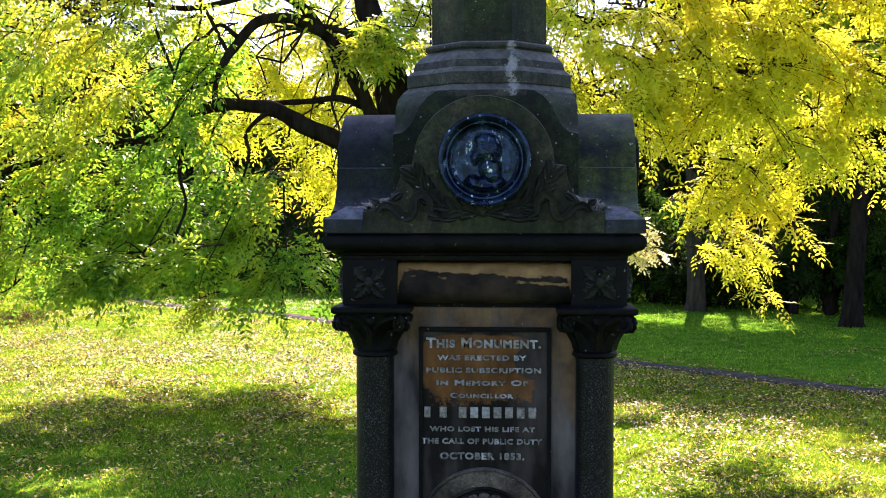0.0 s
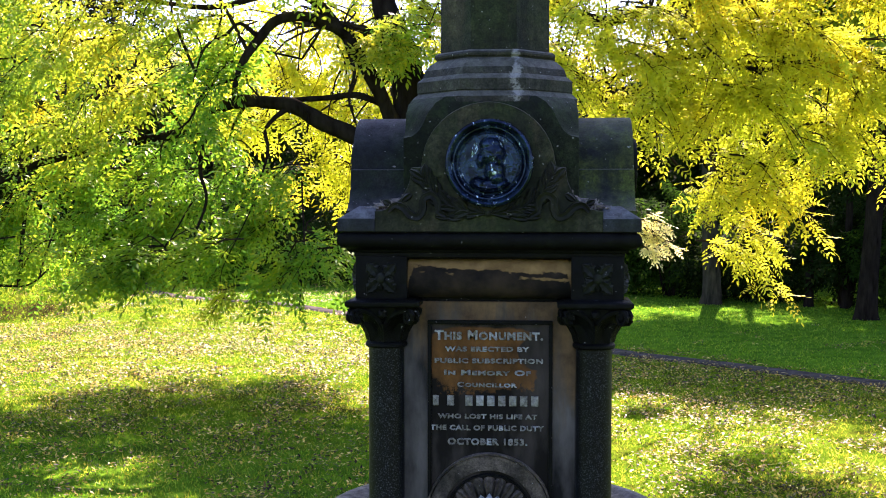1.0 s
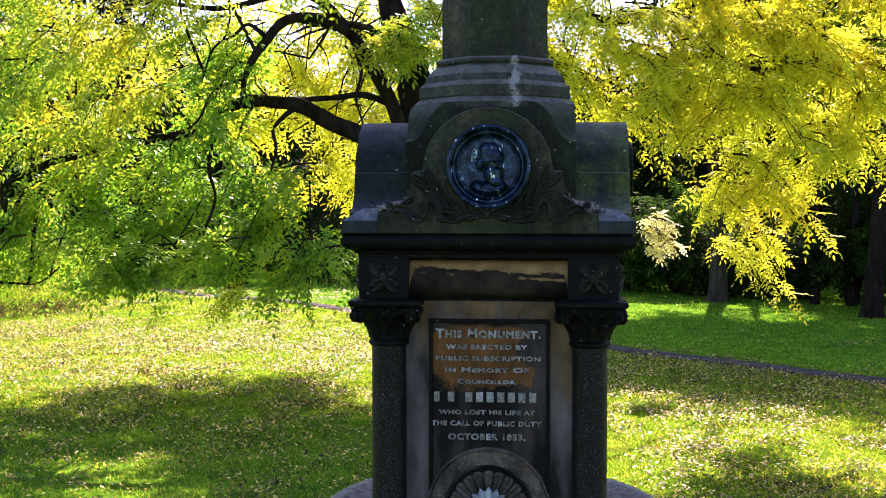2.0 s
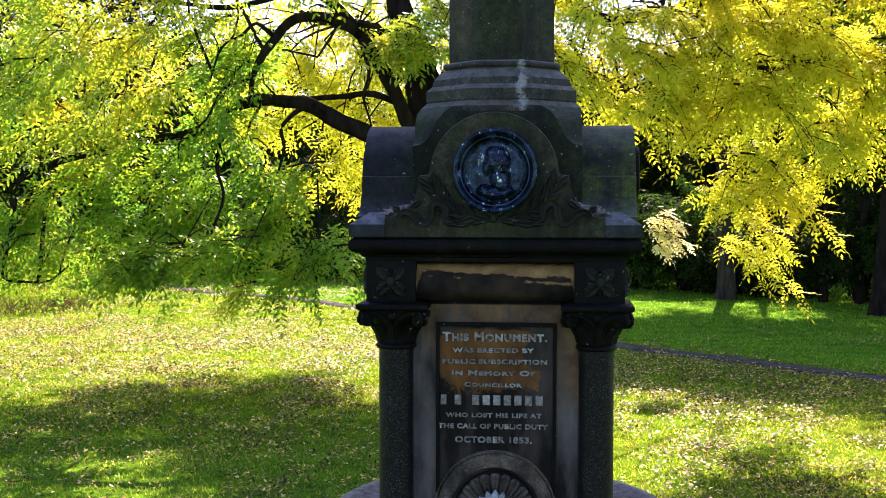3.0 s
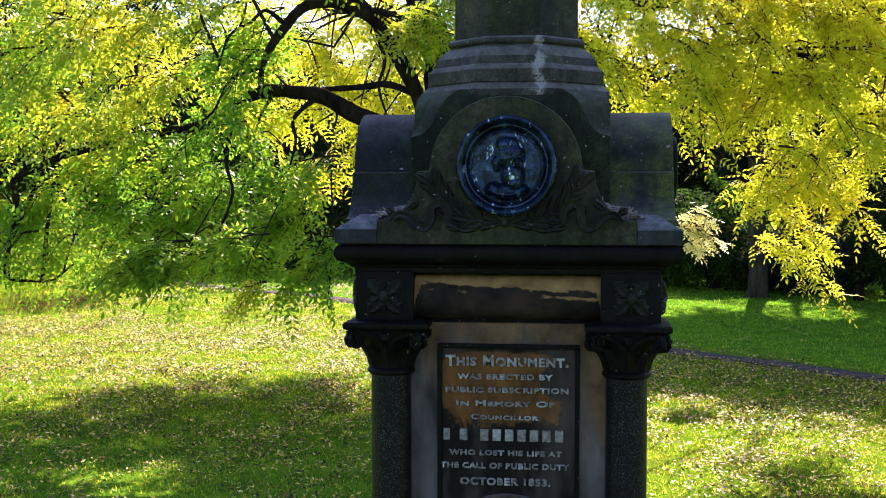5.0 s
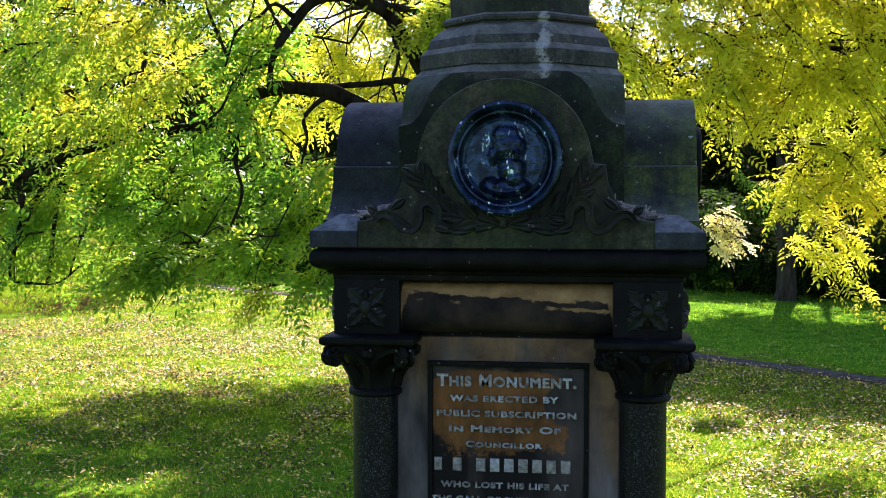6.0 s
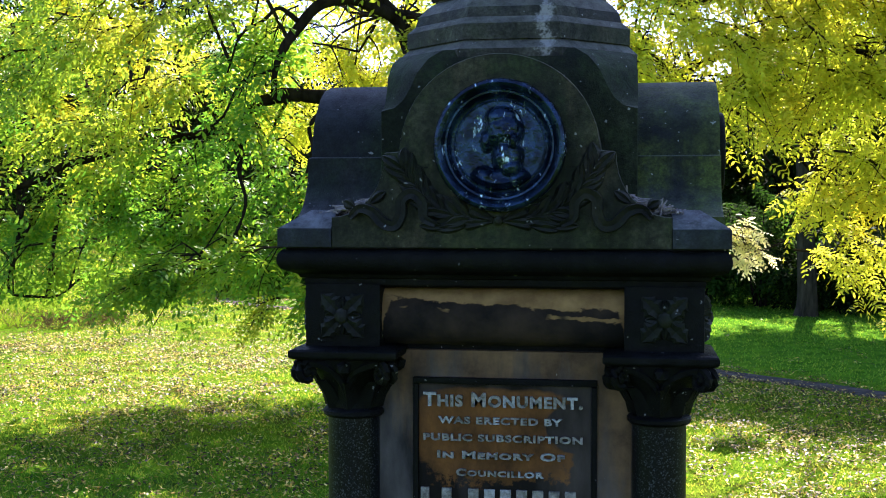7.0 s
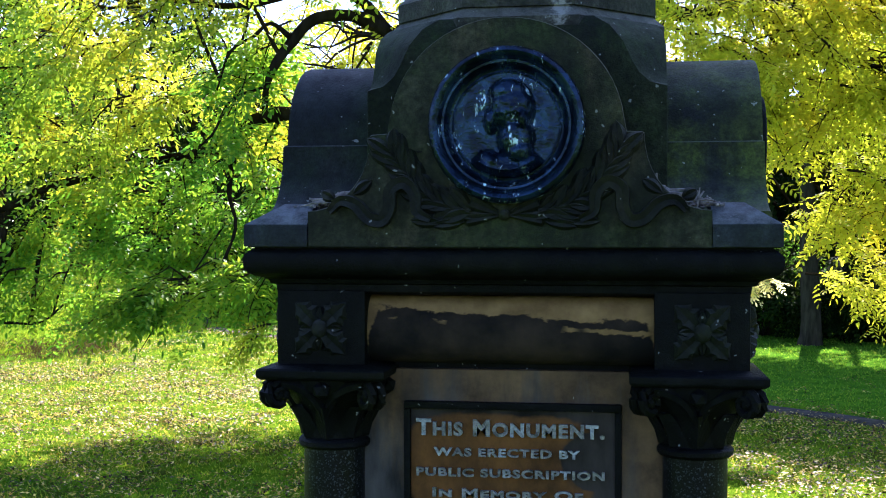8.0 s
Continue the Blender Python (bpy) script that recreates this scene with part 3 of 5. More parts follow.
def build_cornice():
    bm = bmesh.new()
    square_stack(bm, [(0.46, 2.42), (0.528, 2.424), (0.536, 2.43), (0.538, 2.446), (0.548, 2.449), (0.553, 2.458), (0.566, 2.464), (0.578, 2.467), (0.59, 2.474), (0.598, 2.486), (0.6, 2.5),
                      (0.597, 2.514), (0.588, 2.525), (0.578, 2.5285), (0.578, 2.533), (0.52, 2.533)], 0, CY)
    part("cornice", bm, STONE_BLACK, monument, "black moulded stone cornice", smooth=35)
    for sx in (-1, 1):
        for sy in (-1, 1):
            bm = bmesh.new()
            x0, x1 = sorted((sx * 0.449, sx * 0.597))
            lo, hi = (0.0, 0.149) if sy < 0 else (2 * CY - 0.149, 2 * CY)
            ix, iy = sx * 0.475, (0.105 if sy < 0 else 2 * CY - 0.105)
            ring = lambda z, d: [(x0 + (d if sx < 0 else 0), lo + (d if sy < 0 else 0), z), (x1 - (0 if sx < 0 else d), lo + (d if sy < 0 else 0), z),
                                 (x1 - (0 if sx < 0 else d), hi - (0 if sy < 0 else d), z), (x0 + (d if sx < 0 else 0), hi - (0 if sy < 0 else d), z)]
            ring_stack(bm, [ring(2.534, 0.0), ring(2.581, 0.0), ring(2.585, 0.003), ring(2.632, 0.075)])
            part("corner_block", bm, STONE_SKYLIT, monument, "bevelled dark corner block")
    bm = bmesh.new()
    box(bm, -0.59, 0.59, 0.008, 2 * CY - 0.008, 2.532, 2.578)
    part("plinth_course", bm, STONE, monument)


def pediment_outline(steps=14):
    """Half of the curved gable, from the foot up to the crown: (half width, z)."""
    pts = [(0.449, 2.536), (0.449, 2.614)]
    for i in range(1, 11):
        a = math.pi / 2 * i / 10
        pts.append((0.449 - 0.145 * math.sin(a) ** 1.0 * 1.0, 2.614 + 0.168 * (1 - math.cos(a))))
    pts += [(0.300, 2.785), (0.266, 2.787)]
    for i in range(1, steps + 1):
        a = math.pi / 2 * i / steps
        pts.append((0.262 * math.cos(a), 2.788 + 0.254 * math.sin(a)))
    return pts


def build_head():
    """Four curved gables that meet in a square body, then the octagonal shaft."""
    half = pediment_outline()
    outline = [(-u, z) for u, z in half] + [(u, z) for u, z in reversed(half[:-1])]
    for quarter in range(4):
        bm = bmesh.new()
        out = 0.0 if quarter in (0, 2) else 0.004
        low = 1.0 if quarter in (0, 2) else 0.9      # the side gables are a little lower
        edge = [(u, z if z < 2.788 else 2.788 + (z - 2.788) * low) for u, z in outline]
        ring_stack(bm, [[(u * 0.997, 0.004 + out, z - 0.002) for u, z in edge], [(u, out + 0.009, z) for u, z in edge], [(u, 0.5, z) for u, z in edge]])
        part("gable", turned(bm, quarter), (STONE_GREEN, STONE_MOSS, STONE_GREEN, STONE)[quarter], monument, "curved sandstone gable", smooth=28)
    bm = bmesh.new()
    w = 0.361
    rings = []
    for z, cut in ((2.54, 0.002), (2.912, 0.002), (2.922, 0.04), (2.945, 0.066), (2.98, 0.086), (3.02, 0.104), (3.06, 0.13), (3.085, 0.155)):
        h = w - (0.0 if z < 3.05 else 0.006 if z < 3.07 else 0.02)
        rings.append([(x, CY + y, z) for x, y in ((-h + cut, -h), (h - cut, -h), (h, -h + cut), (h, h - cut), (h - cut, h), (-h + cut, h), (-h, h - cut), (-h, -h + cut))])
    ring_stack(bm, rings)
    part("gable_body", bm, STONE_BODY, monument, smooth=25)
    bm = bmesh.new()
    ring_stack(bm, [octagon(a, z, 0.006, CY) for a, z in ((0.354, 3.06), (0.354, 3.086), (0.35, 3.09), (0.328, 3.110), (0.326, 3.113), (0.332, 3.115), (0.332, 3.160), (0.329, 3.164), (0.308, 3.182), (0.306, 3.19), (0.299, 3.212),
                                                           (0.278, 3.236), (0.256, 3.252), (0.248, 3.256), (0.248, 3.261), (0.258, 3.265), (0.260, 3.274), (0.256, 3.282), (0.244, 3.290), (0.22, 3.292))])
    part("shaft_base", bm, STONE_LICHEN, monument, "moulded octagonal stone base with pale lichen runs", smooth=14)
    bm = bmesh.new()
    ring_stack(bm, [octagon(a, z, 0.006, CY) for a, z in ((0.2335, 3.288), (0.233, 3.6), (0.224, 4.6), (0.214, 5.6), (0.12, 5.75))])
    part("octagonal_shaft", bm, STONE_GREEN, monument, "tall octagonal mossy stone shaft", smooth=20)


MEDALLION = (0.005, 2.801)


def build_medallion():
    cx, cz = MEDALLION
    for quarter in (0, 1, 3):
        bm = bmesh.new()
        lathe_y(bm, [(0.02, 0.012), (0.166, 0.012), (0.173, 0.004), (0.173, -0.022), (0.169, -0.034), (0.161, -0.039), (0.153, -0.035), (0.149, -0.026), (0.146, -0.024), (0.142, -0.029), (0.137, -0.028),
                     (0.133, -0.016), (0.127, -0.006), (0.122, -0.004), (0.117, -0.006), (0.112, -0.003), (0.02, -0.002)], cx, cz, 72)
        if quarter:                                  # the sides carry smaller, shallow roundels
            bmesh.ops.scale(bm, vec=(0.72, 0.5, 0.72), verts=bm.verts, space=Matrix.Translation((-cx, 0, -cz)))
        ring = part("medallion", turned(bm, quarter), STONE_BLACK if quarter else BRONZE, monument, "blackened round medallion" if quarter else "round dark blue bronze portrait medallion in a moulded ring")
        if quarter:
            continue
        # the bust: a plain low relief
        bm = bmesh.new()
        lumps = ((0.012, 0.036, 0.05, 0.06, 0.05), (0.02, -0.026, 0.042, 0.052, 0.05), (-0.004, -0.112, 0.108, 0.052, 0.032), (0.004, 0.07, 0.044, 0.032, 0.046), (0.038, 0.01, 0.013, 0.03, 0.062),
                 (-0.034, 0.01, 0.018, 0.03, 0.036), (0.03, -0.058, 0.03, 0.028, 0.052), (-0.04, -0.088, 0.03, 0.034, 0.042), (0.05, -0.092, 0.03, 0.03, 0.042))
        hollows = ((-0.014, -0.006, 0.02, 0.03, 0.006),)
        rings, steps = 40, 84
        grid = []
        for a in range(rings):
            r = 0.116 * (a + 0.3) / rings
            row = []
            for b in range(steps):
                x, z = r * math.cos(2 * math.pi * b / steps), r * math.sin(2 * math.pi * b / steps)
                h = 0.0
                for lx, lz, rx, rz, d in lumps:
                    q = 1 - ((x - lx) / rx) ** 2 - ((z - lz) / rz) ** 2
                    if q > 0:
                        h = max(h, d * q ** 0.45)
                for lx, lz, rx, rz, d in hollows:
                    q = 1 - ((x - lx) / rx) ** 2 - ((z - lz) / rz) ** 2
                    h -= d * max(q, 0.0) ** 0.5
                p = Vector((x, 0, z))
                h += (0.004 * noise.noise(p * 48) + 0.003 * noise.noise(p * 105)) * (0.4 if h == 0 else 1.0)
                row.append(bm.verts.new((cx + x, -0.005 - max(h, -0.001) * min(1.0, (0.116 - r) * 60 + 0.05), cz + z)))
            grid.append(row)
        for a, b in zip(grid, grid[1:]):
            for k in range(steps):
                bm.faces.new((a[k], a[(k + 1) % steps], b[(k + 1) % steps], b[k]))
        bm.faces.new(grid[0])
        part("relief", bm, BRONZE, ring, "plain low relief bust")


def band(bm, line, half, lift):
    """A carved ribbon that lies on an upright face: flat, with a crease and thick edges."""
    rows = []
    for k, p in enumerate(line):
        way = (line[min(k + 1, len(line) - 1)] - line[max(k - 1, 0)]).normalized()
        n = Vector((-way.z, 0, way.x))
        h = half * (1 - 0.5 * (abs(2 * k / (len(line) - 1) - 1)) ** 4)
        rows.append([(p.x + n.x * h * u, p.y - lift * v, p.z + n.z * h * u) for u, v in ((-1, -0.4), (-0.85, 0.8), (0.0, 0.45), (0.85, 1.0), (1, -0.4))])
    ring_stack(bm, rows)


def build_carving():
    """Leaf sprays and a waving ribbon, tied in a bow under the medallion."""
    rng = random.Random(5)
    broad = ((0.0, 0.25, 0.4), (0.2, 0.75, 0.8), (0.45, 1.0, 1.0), (0.65, 0.95, 0.9), (0.85, 0.6, 0.7), (1.0, 0.08, 0.2))
    bow = bmesh.new()
    for s in (-1, 1):
        face = 0 if s > 0 else math.pi
        stem = bmesh.new()
        tube(stem, [(s * (0.075 + 0.175 * t ** 0.8), 0.0, 2.612 + 0.125 * t ** 1.7) for t in (0, 0.25, 0.5, 0.75, 1)], [0.006, 0.006, 0.005, 0.004, 0.002], 6)
        spray = part("carved_spray", stem, STONE_CARVED, monument, "carved spray of broad stone leaves")
        # broad overlapping leaves that climb beside the medallion
        for k in range(11):
            t = k / 10
            x, z = 0.075 + 0.175 * t ** 0.8, 2.612 + 0.125 * t ** 1.7
            for side in (-1, 1):
                a = 0.25 + 0.95 * t + side * rng.uniform(0.35, 0.7)
                bm = bmesh.new()
                leaf_relief(bm, s * x, z, 0.003, a if s > 0 else math.pi - a, rng.uniform(0.055, 0.075), rng.uniform(0.034, 0.044), rng.uniform(0.012, 0.02), broad)
                part("carved_leaf", bm, STONE_CARVED, spray)
        # low leaves along the foot
        for x, z, a, ln in ((0.09, 2.59, -0.12, 0.075), (0.14, 2.588, 0.05, 0.07), (0.06, 2.597, 0.25, 0.06), (0.34, 2.652, 2.5, 0.05), (0.385, 2.64, 0.5, 0.035)):
            bm = bmesh.new()
            leaf_relief(bm, s * x, z, 0.003, a if s > 0 else math.pi - a, ln, 0.03, 0.015, broad)
            part("carved_leaf", bm, STONE_CARVED, spray)
        # bow
        for a, ln, w in ((0.45, 0.075, 0.042), (-0.12, 0.08, 0.034)):
            leaf_relief(bow, 0.008 * s, 2.604, 0.002, face + s * a, ln, w, 0.014, ((0.0, 0.2, 0.5), (0.3, 0.5, 0.8), (0.7, 0.9, 1.0), (0.95, 1.0, 0.8), (1.0, 0.6, 0.2)))
    bmesh.ops.create_icosphere(bow, subdivisions=2, radius=0.013, matrix=Matrix.Translation((0, -0.006, 2.604)))
    part("carved_bow", bow, STONE_CARVED, monument, "carved stone bow")
    for s in (-1, 1):
        bm = bmesh.new()
        line = smooth_line([(s * x, -0.004, z) for x, z in ((0.165, 2.594), (0.195, 2.612), (0.2, 2.652), (0.226, 2.676), (0.255, 2.66), (0.258, 2.62), (0.275, 2.592), (0.305, 2.598), (0.335, 2.628), (0.37, 2.636), (0.395, 2.612))], 5)
        band(bm, line, 0.016, 0.014)
        part("carved_ribbon", bm, STONE_CARVED, monument, "waving carved stone ribbon")
    # joints of the gable stones
    for s in (-1, 1):
        bm = bmesh.new()
        x0, x1 = sorted((s * 0.185, s * 0.262))
        box(bm, x0, x1, 0.0015, 0.006, 2.744, 2.7462)
        part("joint", bm, STONE_BLACK, monument)


def build_plaque():
    """Inscription slab: moulded frame, panel, arch with a carved shell at its foot."""
    y = 0.15
    bm = bmesh.new()
    box(bm, -0.238, 0.242, y - 0.002, y + 0.02, 1.3, 2.158)
    plaque = part("plaque", bm, PLAQUE, monument, "slate inscription panel stained orange and black")
    for name, x0, x1, z0, z1 in (("frame_top", -0.252, 0.256, 2.152, 2.170), ("frame_side", -0.252, -0.236, 1.44, 2.152), ("frame_side", 0.24, 0.256, 1.44, 2.152)):
        bm = bmesh.new()
        box(bm, x0, x1, y - 0.014, y + 0.01, z0, z1, 0.004)
        part(name, bm, STONE_BLACK, plaque, "dark moulded slab frame")
    # the arch over the niche
    cx, cz = 0.0, 1.36
    for name, r0, r1, dep, mat in (("arch_band", 0.19, 0.252, 0.006, STONE_ARCH), ("arch_edge", 0.252, 0.264, 0.014, STONE_ARCH), ("arch_bead", 0.168, 0.18, 0.012, STONE_BLACK)):
        bm = bmesh.new()
        rows = []
        for i in range(41):
            a = math.pi * i / 40
            row = []
            for r, d in ((r0, 0.0), (r0 + 0.003, dep), (r1 - 0.003, dep), (r1, 0.0)):
                row.append((cx + r * math.cos(a), y - 0.004 - d + (0.002 if d == 0 else 0), cz + r * 1.02 * math.sin(a)))
            rows.append(row)
        ring_stack(bm, rows)
        part(name, bm, mat, plaque)
    for k in range(11):
        bm = bmesh.new()
        a = radians(4 + 17.2 * k)
        leaf_relief(bm, cx + 0.045 * math.cos(a), cz + 0.045 * math.sin(a), y - 0.004, a, 0.125, 0.05, 0.03, ((0.0, 0.3, 0.4), (0.3, 0.5, 0.8), (0.6, 0.8, 1.0), (0.84, 1.0, 0.9), (0.95, 0.8, 0.6), (1.0, 0.4, 0.2)))
        part("shell_flute", bm, STONE_ARCH, plaque, "carved flute of a shell")
    bm = bmesh.new()
    for k in range(7):
        a = radians(20 + 23 * k)
        leaf_relief(bm, cx + 0.02 * math.cos(a), cz + 0.03 * math.sin(a), y - 0.022, a, 0.075, 0.045, 0.02)
    bmesh.ops.create_icosphere(bm, subdivisions=2, radius=0.05, matrix=Matrix.Translation((cx, y - 0.012, cz + 0.04)) @ Matrix.Diagonal((1, 0.5, 0.9, 1)))
    part("shell_flower", bm, SHELL, plaque, "pale blue-grey worn flower")
    return plaque


def build_inscription(plaque):
    """Raised lead letters; the name is left as plain bars."""
    y = 0.148
    lines = (("This Monument.", 2.109, 0.040, 0.44, -0.003), ("WAS ERECTED BY", 2.052, 0.020, 0.342, -0.01), ("PUBLIC SUBSCRIPTION", 2.004, 0.020, 0.44, -0.003),
             ("In Memory Of", 1.956, 0.022, 0.352, -0.008), ("Councillor", 1.907, 0.020, 0.243, -0.01), ("WHO LOST HIS LIFE AT", 1.777, 0.019, 0.404, -0.008),
             ("THE CALL OF PUBLIC DUTY", 1.730, 0.021, 0.462, -0.01), ("OCTOBER 1853.", 1.673, 0.027, 0.324, -0.008))
    for text, z, height, width, cx in lines:
        curve = bpy.data.curves.new("inscription", "FONT")
        curve.body, curve.align_x, curve.align_y = text, "CENTER", "CENTER"
        curve.extrude, curve.offset, curve.size, curve.resolution_u = 0.06, 0.036, 1.0, 3
        curve.small_caps_scale, curve.space_character = 0.8, 1.12
        for letter in curve.body_format:
            letter.use_small_caps = True
        tmp = new("inscription_source", curve)
        bpy.context.view_layer.update()
        me = bpy.data.meshes.new_from_object(tmp)
        bpy.data.objects.remove(tmp)
        co = np.empty(len(me.vertices) * 3)
        me.vertices.foreach_get("co", co)
        co = co.reshape(-1, 3)
        lo, hi = co.min(0), co.max(0)
        out = np.stack([(co[:, 0] - (lo[0] + hi[0]) / 2) / (hi[0] - lo[0]) * width + cx, y - (co[:, 2] - lo[2]) / (hi[2] - lo[2]) * 0.009,
                        (co[:, 1] - (lo[1] + hi[1]) / 2) / (hi[1] - lo[1]) * height + z], 1)
        me.vertices.foreach_set("co", out.ravel())
        whole = bmesh.new()
        whole.from_mesh(me)
        bpy.data.meshes.remove(me)
        left_over = set(whole.verts)
        while left_over:
            island, todo = set(), [left_over.pop()]
            while todo:
                vert = todo.pop()
                if vert not in island:
                    island.add(vert)
                    todo += [e.other_vert(vert) for e in vert.link_edges]
            left_over -= island
            bm = bmesh.new()
            copy = {vert: bm.verts.new(vert.co) for vert in island}
            for face in {f for vert in island for f in vert.link_faces}:
                bm.faces.new([copy[vert] for vert in face.verts])
            part("inscription_letter", bm, LEAD, plaque, "raised grey lead letter", smooth=None)
        whole.free()
    bars = [(-0.231, 0.024), (-0.172, 0.028)] + [(-0.098 + 0.0445 * k, 0.03) for k in range(7)]
    for x0, wide in bars:
        bm = bmesh.new()
        box(bm, x0, x0 + wide, y - 0.006, y + 0.002, 1.82, 1.862, 0.002)
        part("inscription_bar", bm, LEAD, plaque, "raised grey lead bar")


build_base()
build_die()
for sx in (-1, 1):
    for sy in (-1, 1):
        build_column(sx, sy)
build_frieze()
build_cornice()
build_head()
build_medallion()
build_carving()
build_inscription(build_plaque())


# ---- trees ----
def unit(v):
    return v / np.maximum(np.linalg.norm(v, axis=-1, keepdims=True), 1e-9)


def leaf_cloud(rng, at, ways, length, pairs=5, leaflet=0.3, width=0.4, droop=0.6, shape=None):
    """Feather-shaped leaves at the points `at`, each along its way: leaflets in pairs and one at the tip."""
    n = len(at)
    ways = unit(ways + rng.normal(0, 0.15, (n, 3)))
    side = unit(np.cross(ways, np.array([0, 0, 1.0]) + rng.normal(0, 0.45, (n, 3))))
    up = np.cross(side, ways)
    size = length * rng.uniform(0.65, 1.2, (n, 1))
    down = np.array([0, 0, 1.0]) * size * droop * 0.35
    verts = []
    for k in range(pairs):
        t = 0.22 + 0.78 * k / pairs
        base = at + ways * size * t - down * t * t
        for s in (-1, 1):
            w = unit((0.35 + 0.35 * t) * ways + s * 0.85 * side - 0.2 * up + rng.normal(0, 0.07, (n, 3)))
            verts.append((shape or leaflet_quad)(rng, base, w, ways, size * leaflet * (1.05 - 0.5 * abs(t - 0.55)), width))
    verts.append((shape or leaflet_quad)(rng, at + ways * size - down, unit(ways - 0.3 * up), side, size * leaflet, width))
    return np.concatenate(verts, 1).reshape(-1, 3)


def leaflet_quad(rng, base, way, other, size, width):
    across = unit(other - way * np.sum(other * way, -1, keepdims=True))
    nrm = np.cross(way, across) * size * rng.uniform(-0.12, 0.12, (len(base), 1))
    return np.stack([base, base + way * size * 0.5 + across * size * width * 0.5 + nrm, base + way * size, base + way * size * 0.5 - across * size * width * 0.5 + nrm], 1)


def leaflet_six(rng, base, way, other, size, width):
    """A lance-shaped leaflet of six corners, a little folded along its rib."""
    across = unit(other - way * np.sum(other * way, -1, keepdims=True)) * size * width * 0.5
    lift = np.cross(way, unit(across)) * size * rng.uniform(-0.1, 0.1, (len(base), 1))
    return np.stack([base, base + way * size * 0.3 + across * 0.92 + lift, base + way * size * 0.66 + across * 0.8 + lift, base + way * size,
                     base + way * size * 0.66 - across * 0.8 + lift, base + way * size * 0.3 - across * 0.92 + lift], 1)


def quads(v, k=4):
    return np.arange(len(v)).reshape(-1, k)


def spray_leaves(rng, points, per, spread, hang=0.35, **kw):
    """Leaves set alternately along drooping shoots that pass through the given points."""
    n = len(points)
    way = unit(np.concatenate([rng.normal(0, 1, (n, 2)), rng.normal(-hang, 0.3, (n, 1))], 1))
    flat = unit(np.cross(way, np.array([0, 0, 1.0])) + rng.normal(0, 0.15, (n, 3)))
    t = rng.uniform(-0.5, 0.5, (n, per, 1))
    turn = rng.choice([-1.0, 1.0], (n, per, 1))
    at = points[:, None] + way[:, None] * t * spread * 2 + rng.normal(0, 0.07 * spread, (n, per, 3))
    at[:, :, 2] -= 0.5 * spread * (t[:, :, 0] + 0.5) ** 2
    out = way[:, None] * (0.55 + 0.5 * t) + flat[:, None] * turn * rng.uniform(0.4, 1.0, (n, per, 1)) + rng.normal(0, 0.2, (n, per, 3))
    out[:, :, 2] -= 0.45
    return leaf_cloud(rng, at.reshape(-1, 3), unit(out.reshape(-1, 3)), **kw)


def ellipsoid_points(rng, n, centre, radii, shell=0.35, low=-1.0, high=1.0):
    p = unit(rng.normal(0, 1, (n * 3, 3)))
    p = p[(p[:, 2] > low) & (p[:, 2] < high)][:n]
    r = (1 - shell) + shell * rng.uniform(0, 1, (len(p), 1)) ** 0.6
    r = np.where(rng.uniform(0, 1, (len(p), 1)) < 0.25, rng.uniform(0.3, 1, (len(p), 1)), r)
    lump = np.array([[1 + 0.16 * noise.noise(Vector(q) * 2.3 + Vector(centre))] for q in p])
    return np.array(centre) + p * r * lump * np.array(radii)


def limb(bm, points, r0, r1, sides=8, steps=4):
    line = smooth_line(points, steps)
    n = len(line)
    line = [p + 0.06 * noise.noise_vector(p * 2.2) * min(1.0, 6 * r0) for p in line]
    tube(bm, line, [(r0 + (r1 - r0) * (i / (n - 1)) ** 0.8) * (1 + 0.28 * noise.noise(p * 4.5)) for i, p in enumerate(line)], sides)
    return line


def spaced(rng, points, gap):
    """The points that keep a gap from one another."""
    kept = []
    for p in points:
        if all(np.sum((p - q) ** 2) > gap * gap for q in kept):
            kept.append(p)
    return np.array(kept)


def branch_to(bm, rng, sk, p, radius, bend=0.07):
    """A crooked branch from a near place on the limbs to p; gives its line back."""
    d = np.linalg.norm(sk - p, axis=1)
    near = np.flatnonzero(d < max(1.5 * d.min(), 0.7))
    a, b = Vector(sk[int(rng.choice(near))]), Vector(p)
    ln = (b - a).length
    mid = [a.lerp(b, q) + Vector(rng.normal(0, bend, 3)) * ln + Vector((0, 0, 0.6 * q * (1 - q) * ln)) for q in (0.25, 0.5, 0.75)]
    line = smooth_line([a] + mid + [b], 2)
    tube(bm, line, [radius * (0.6 + 0.45 * ln) * (1 - 0.75 * i / (len(line) - 1)) for i in range(len(line))], 5)
    return line


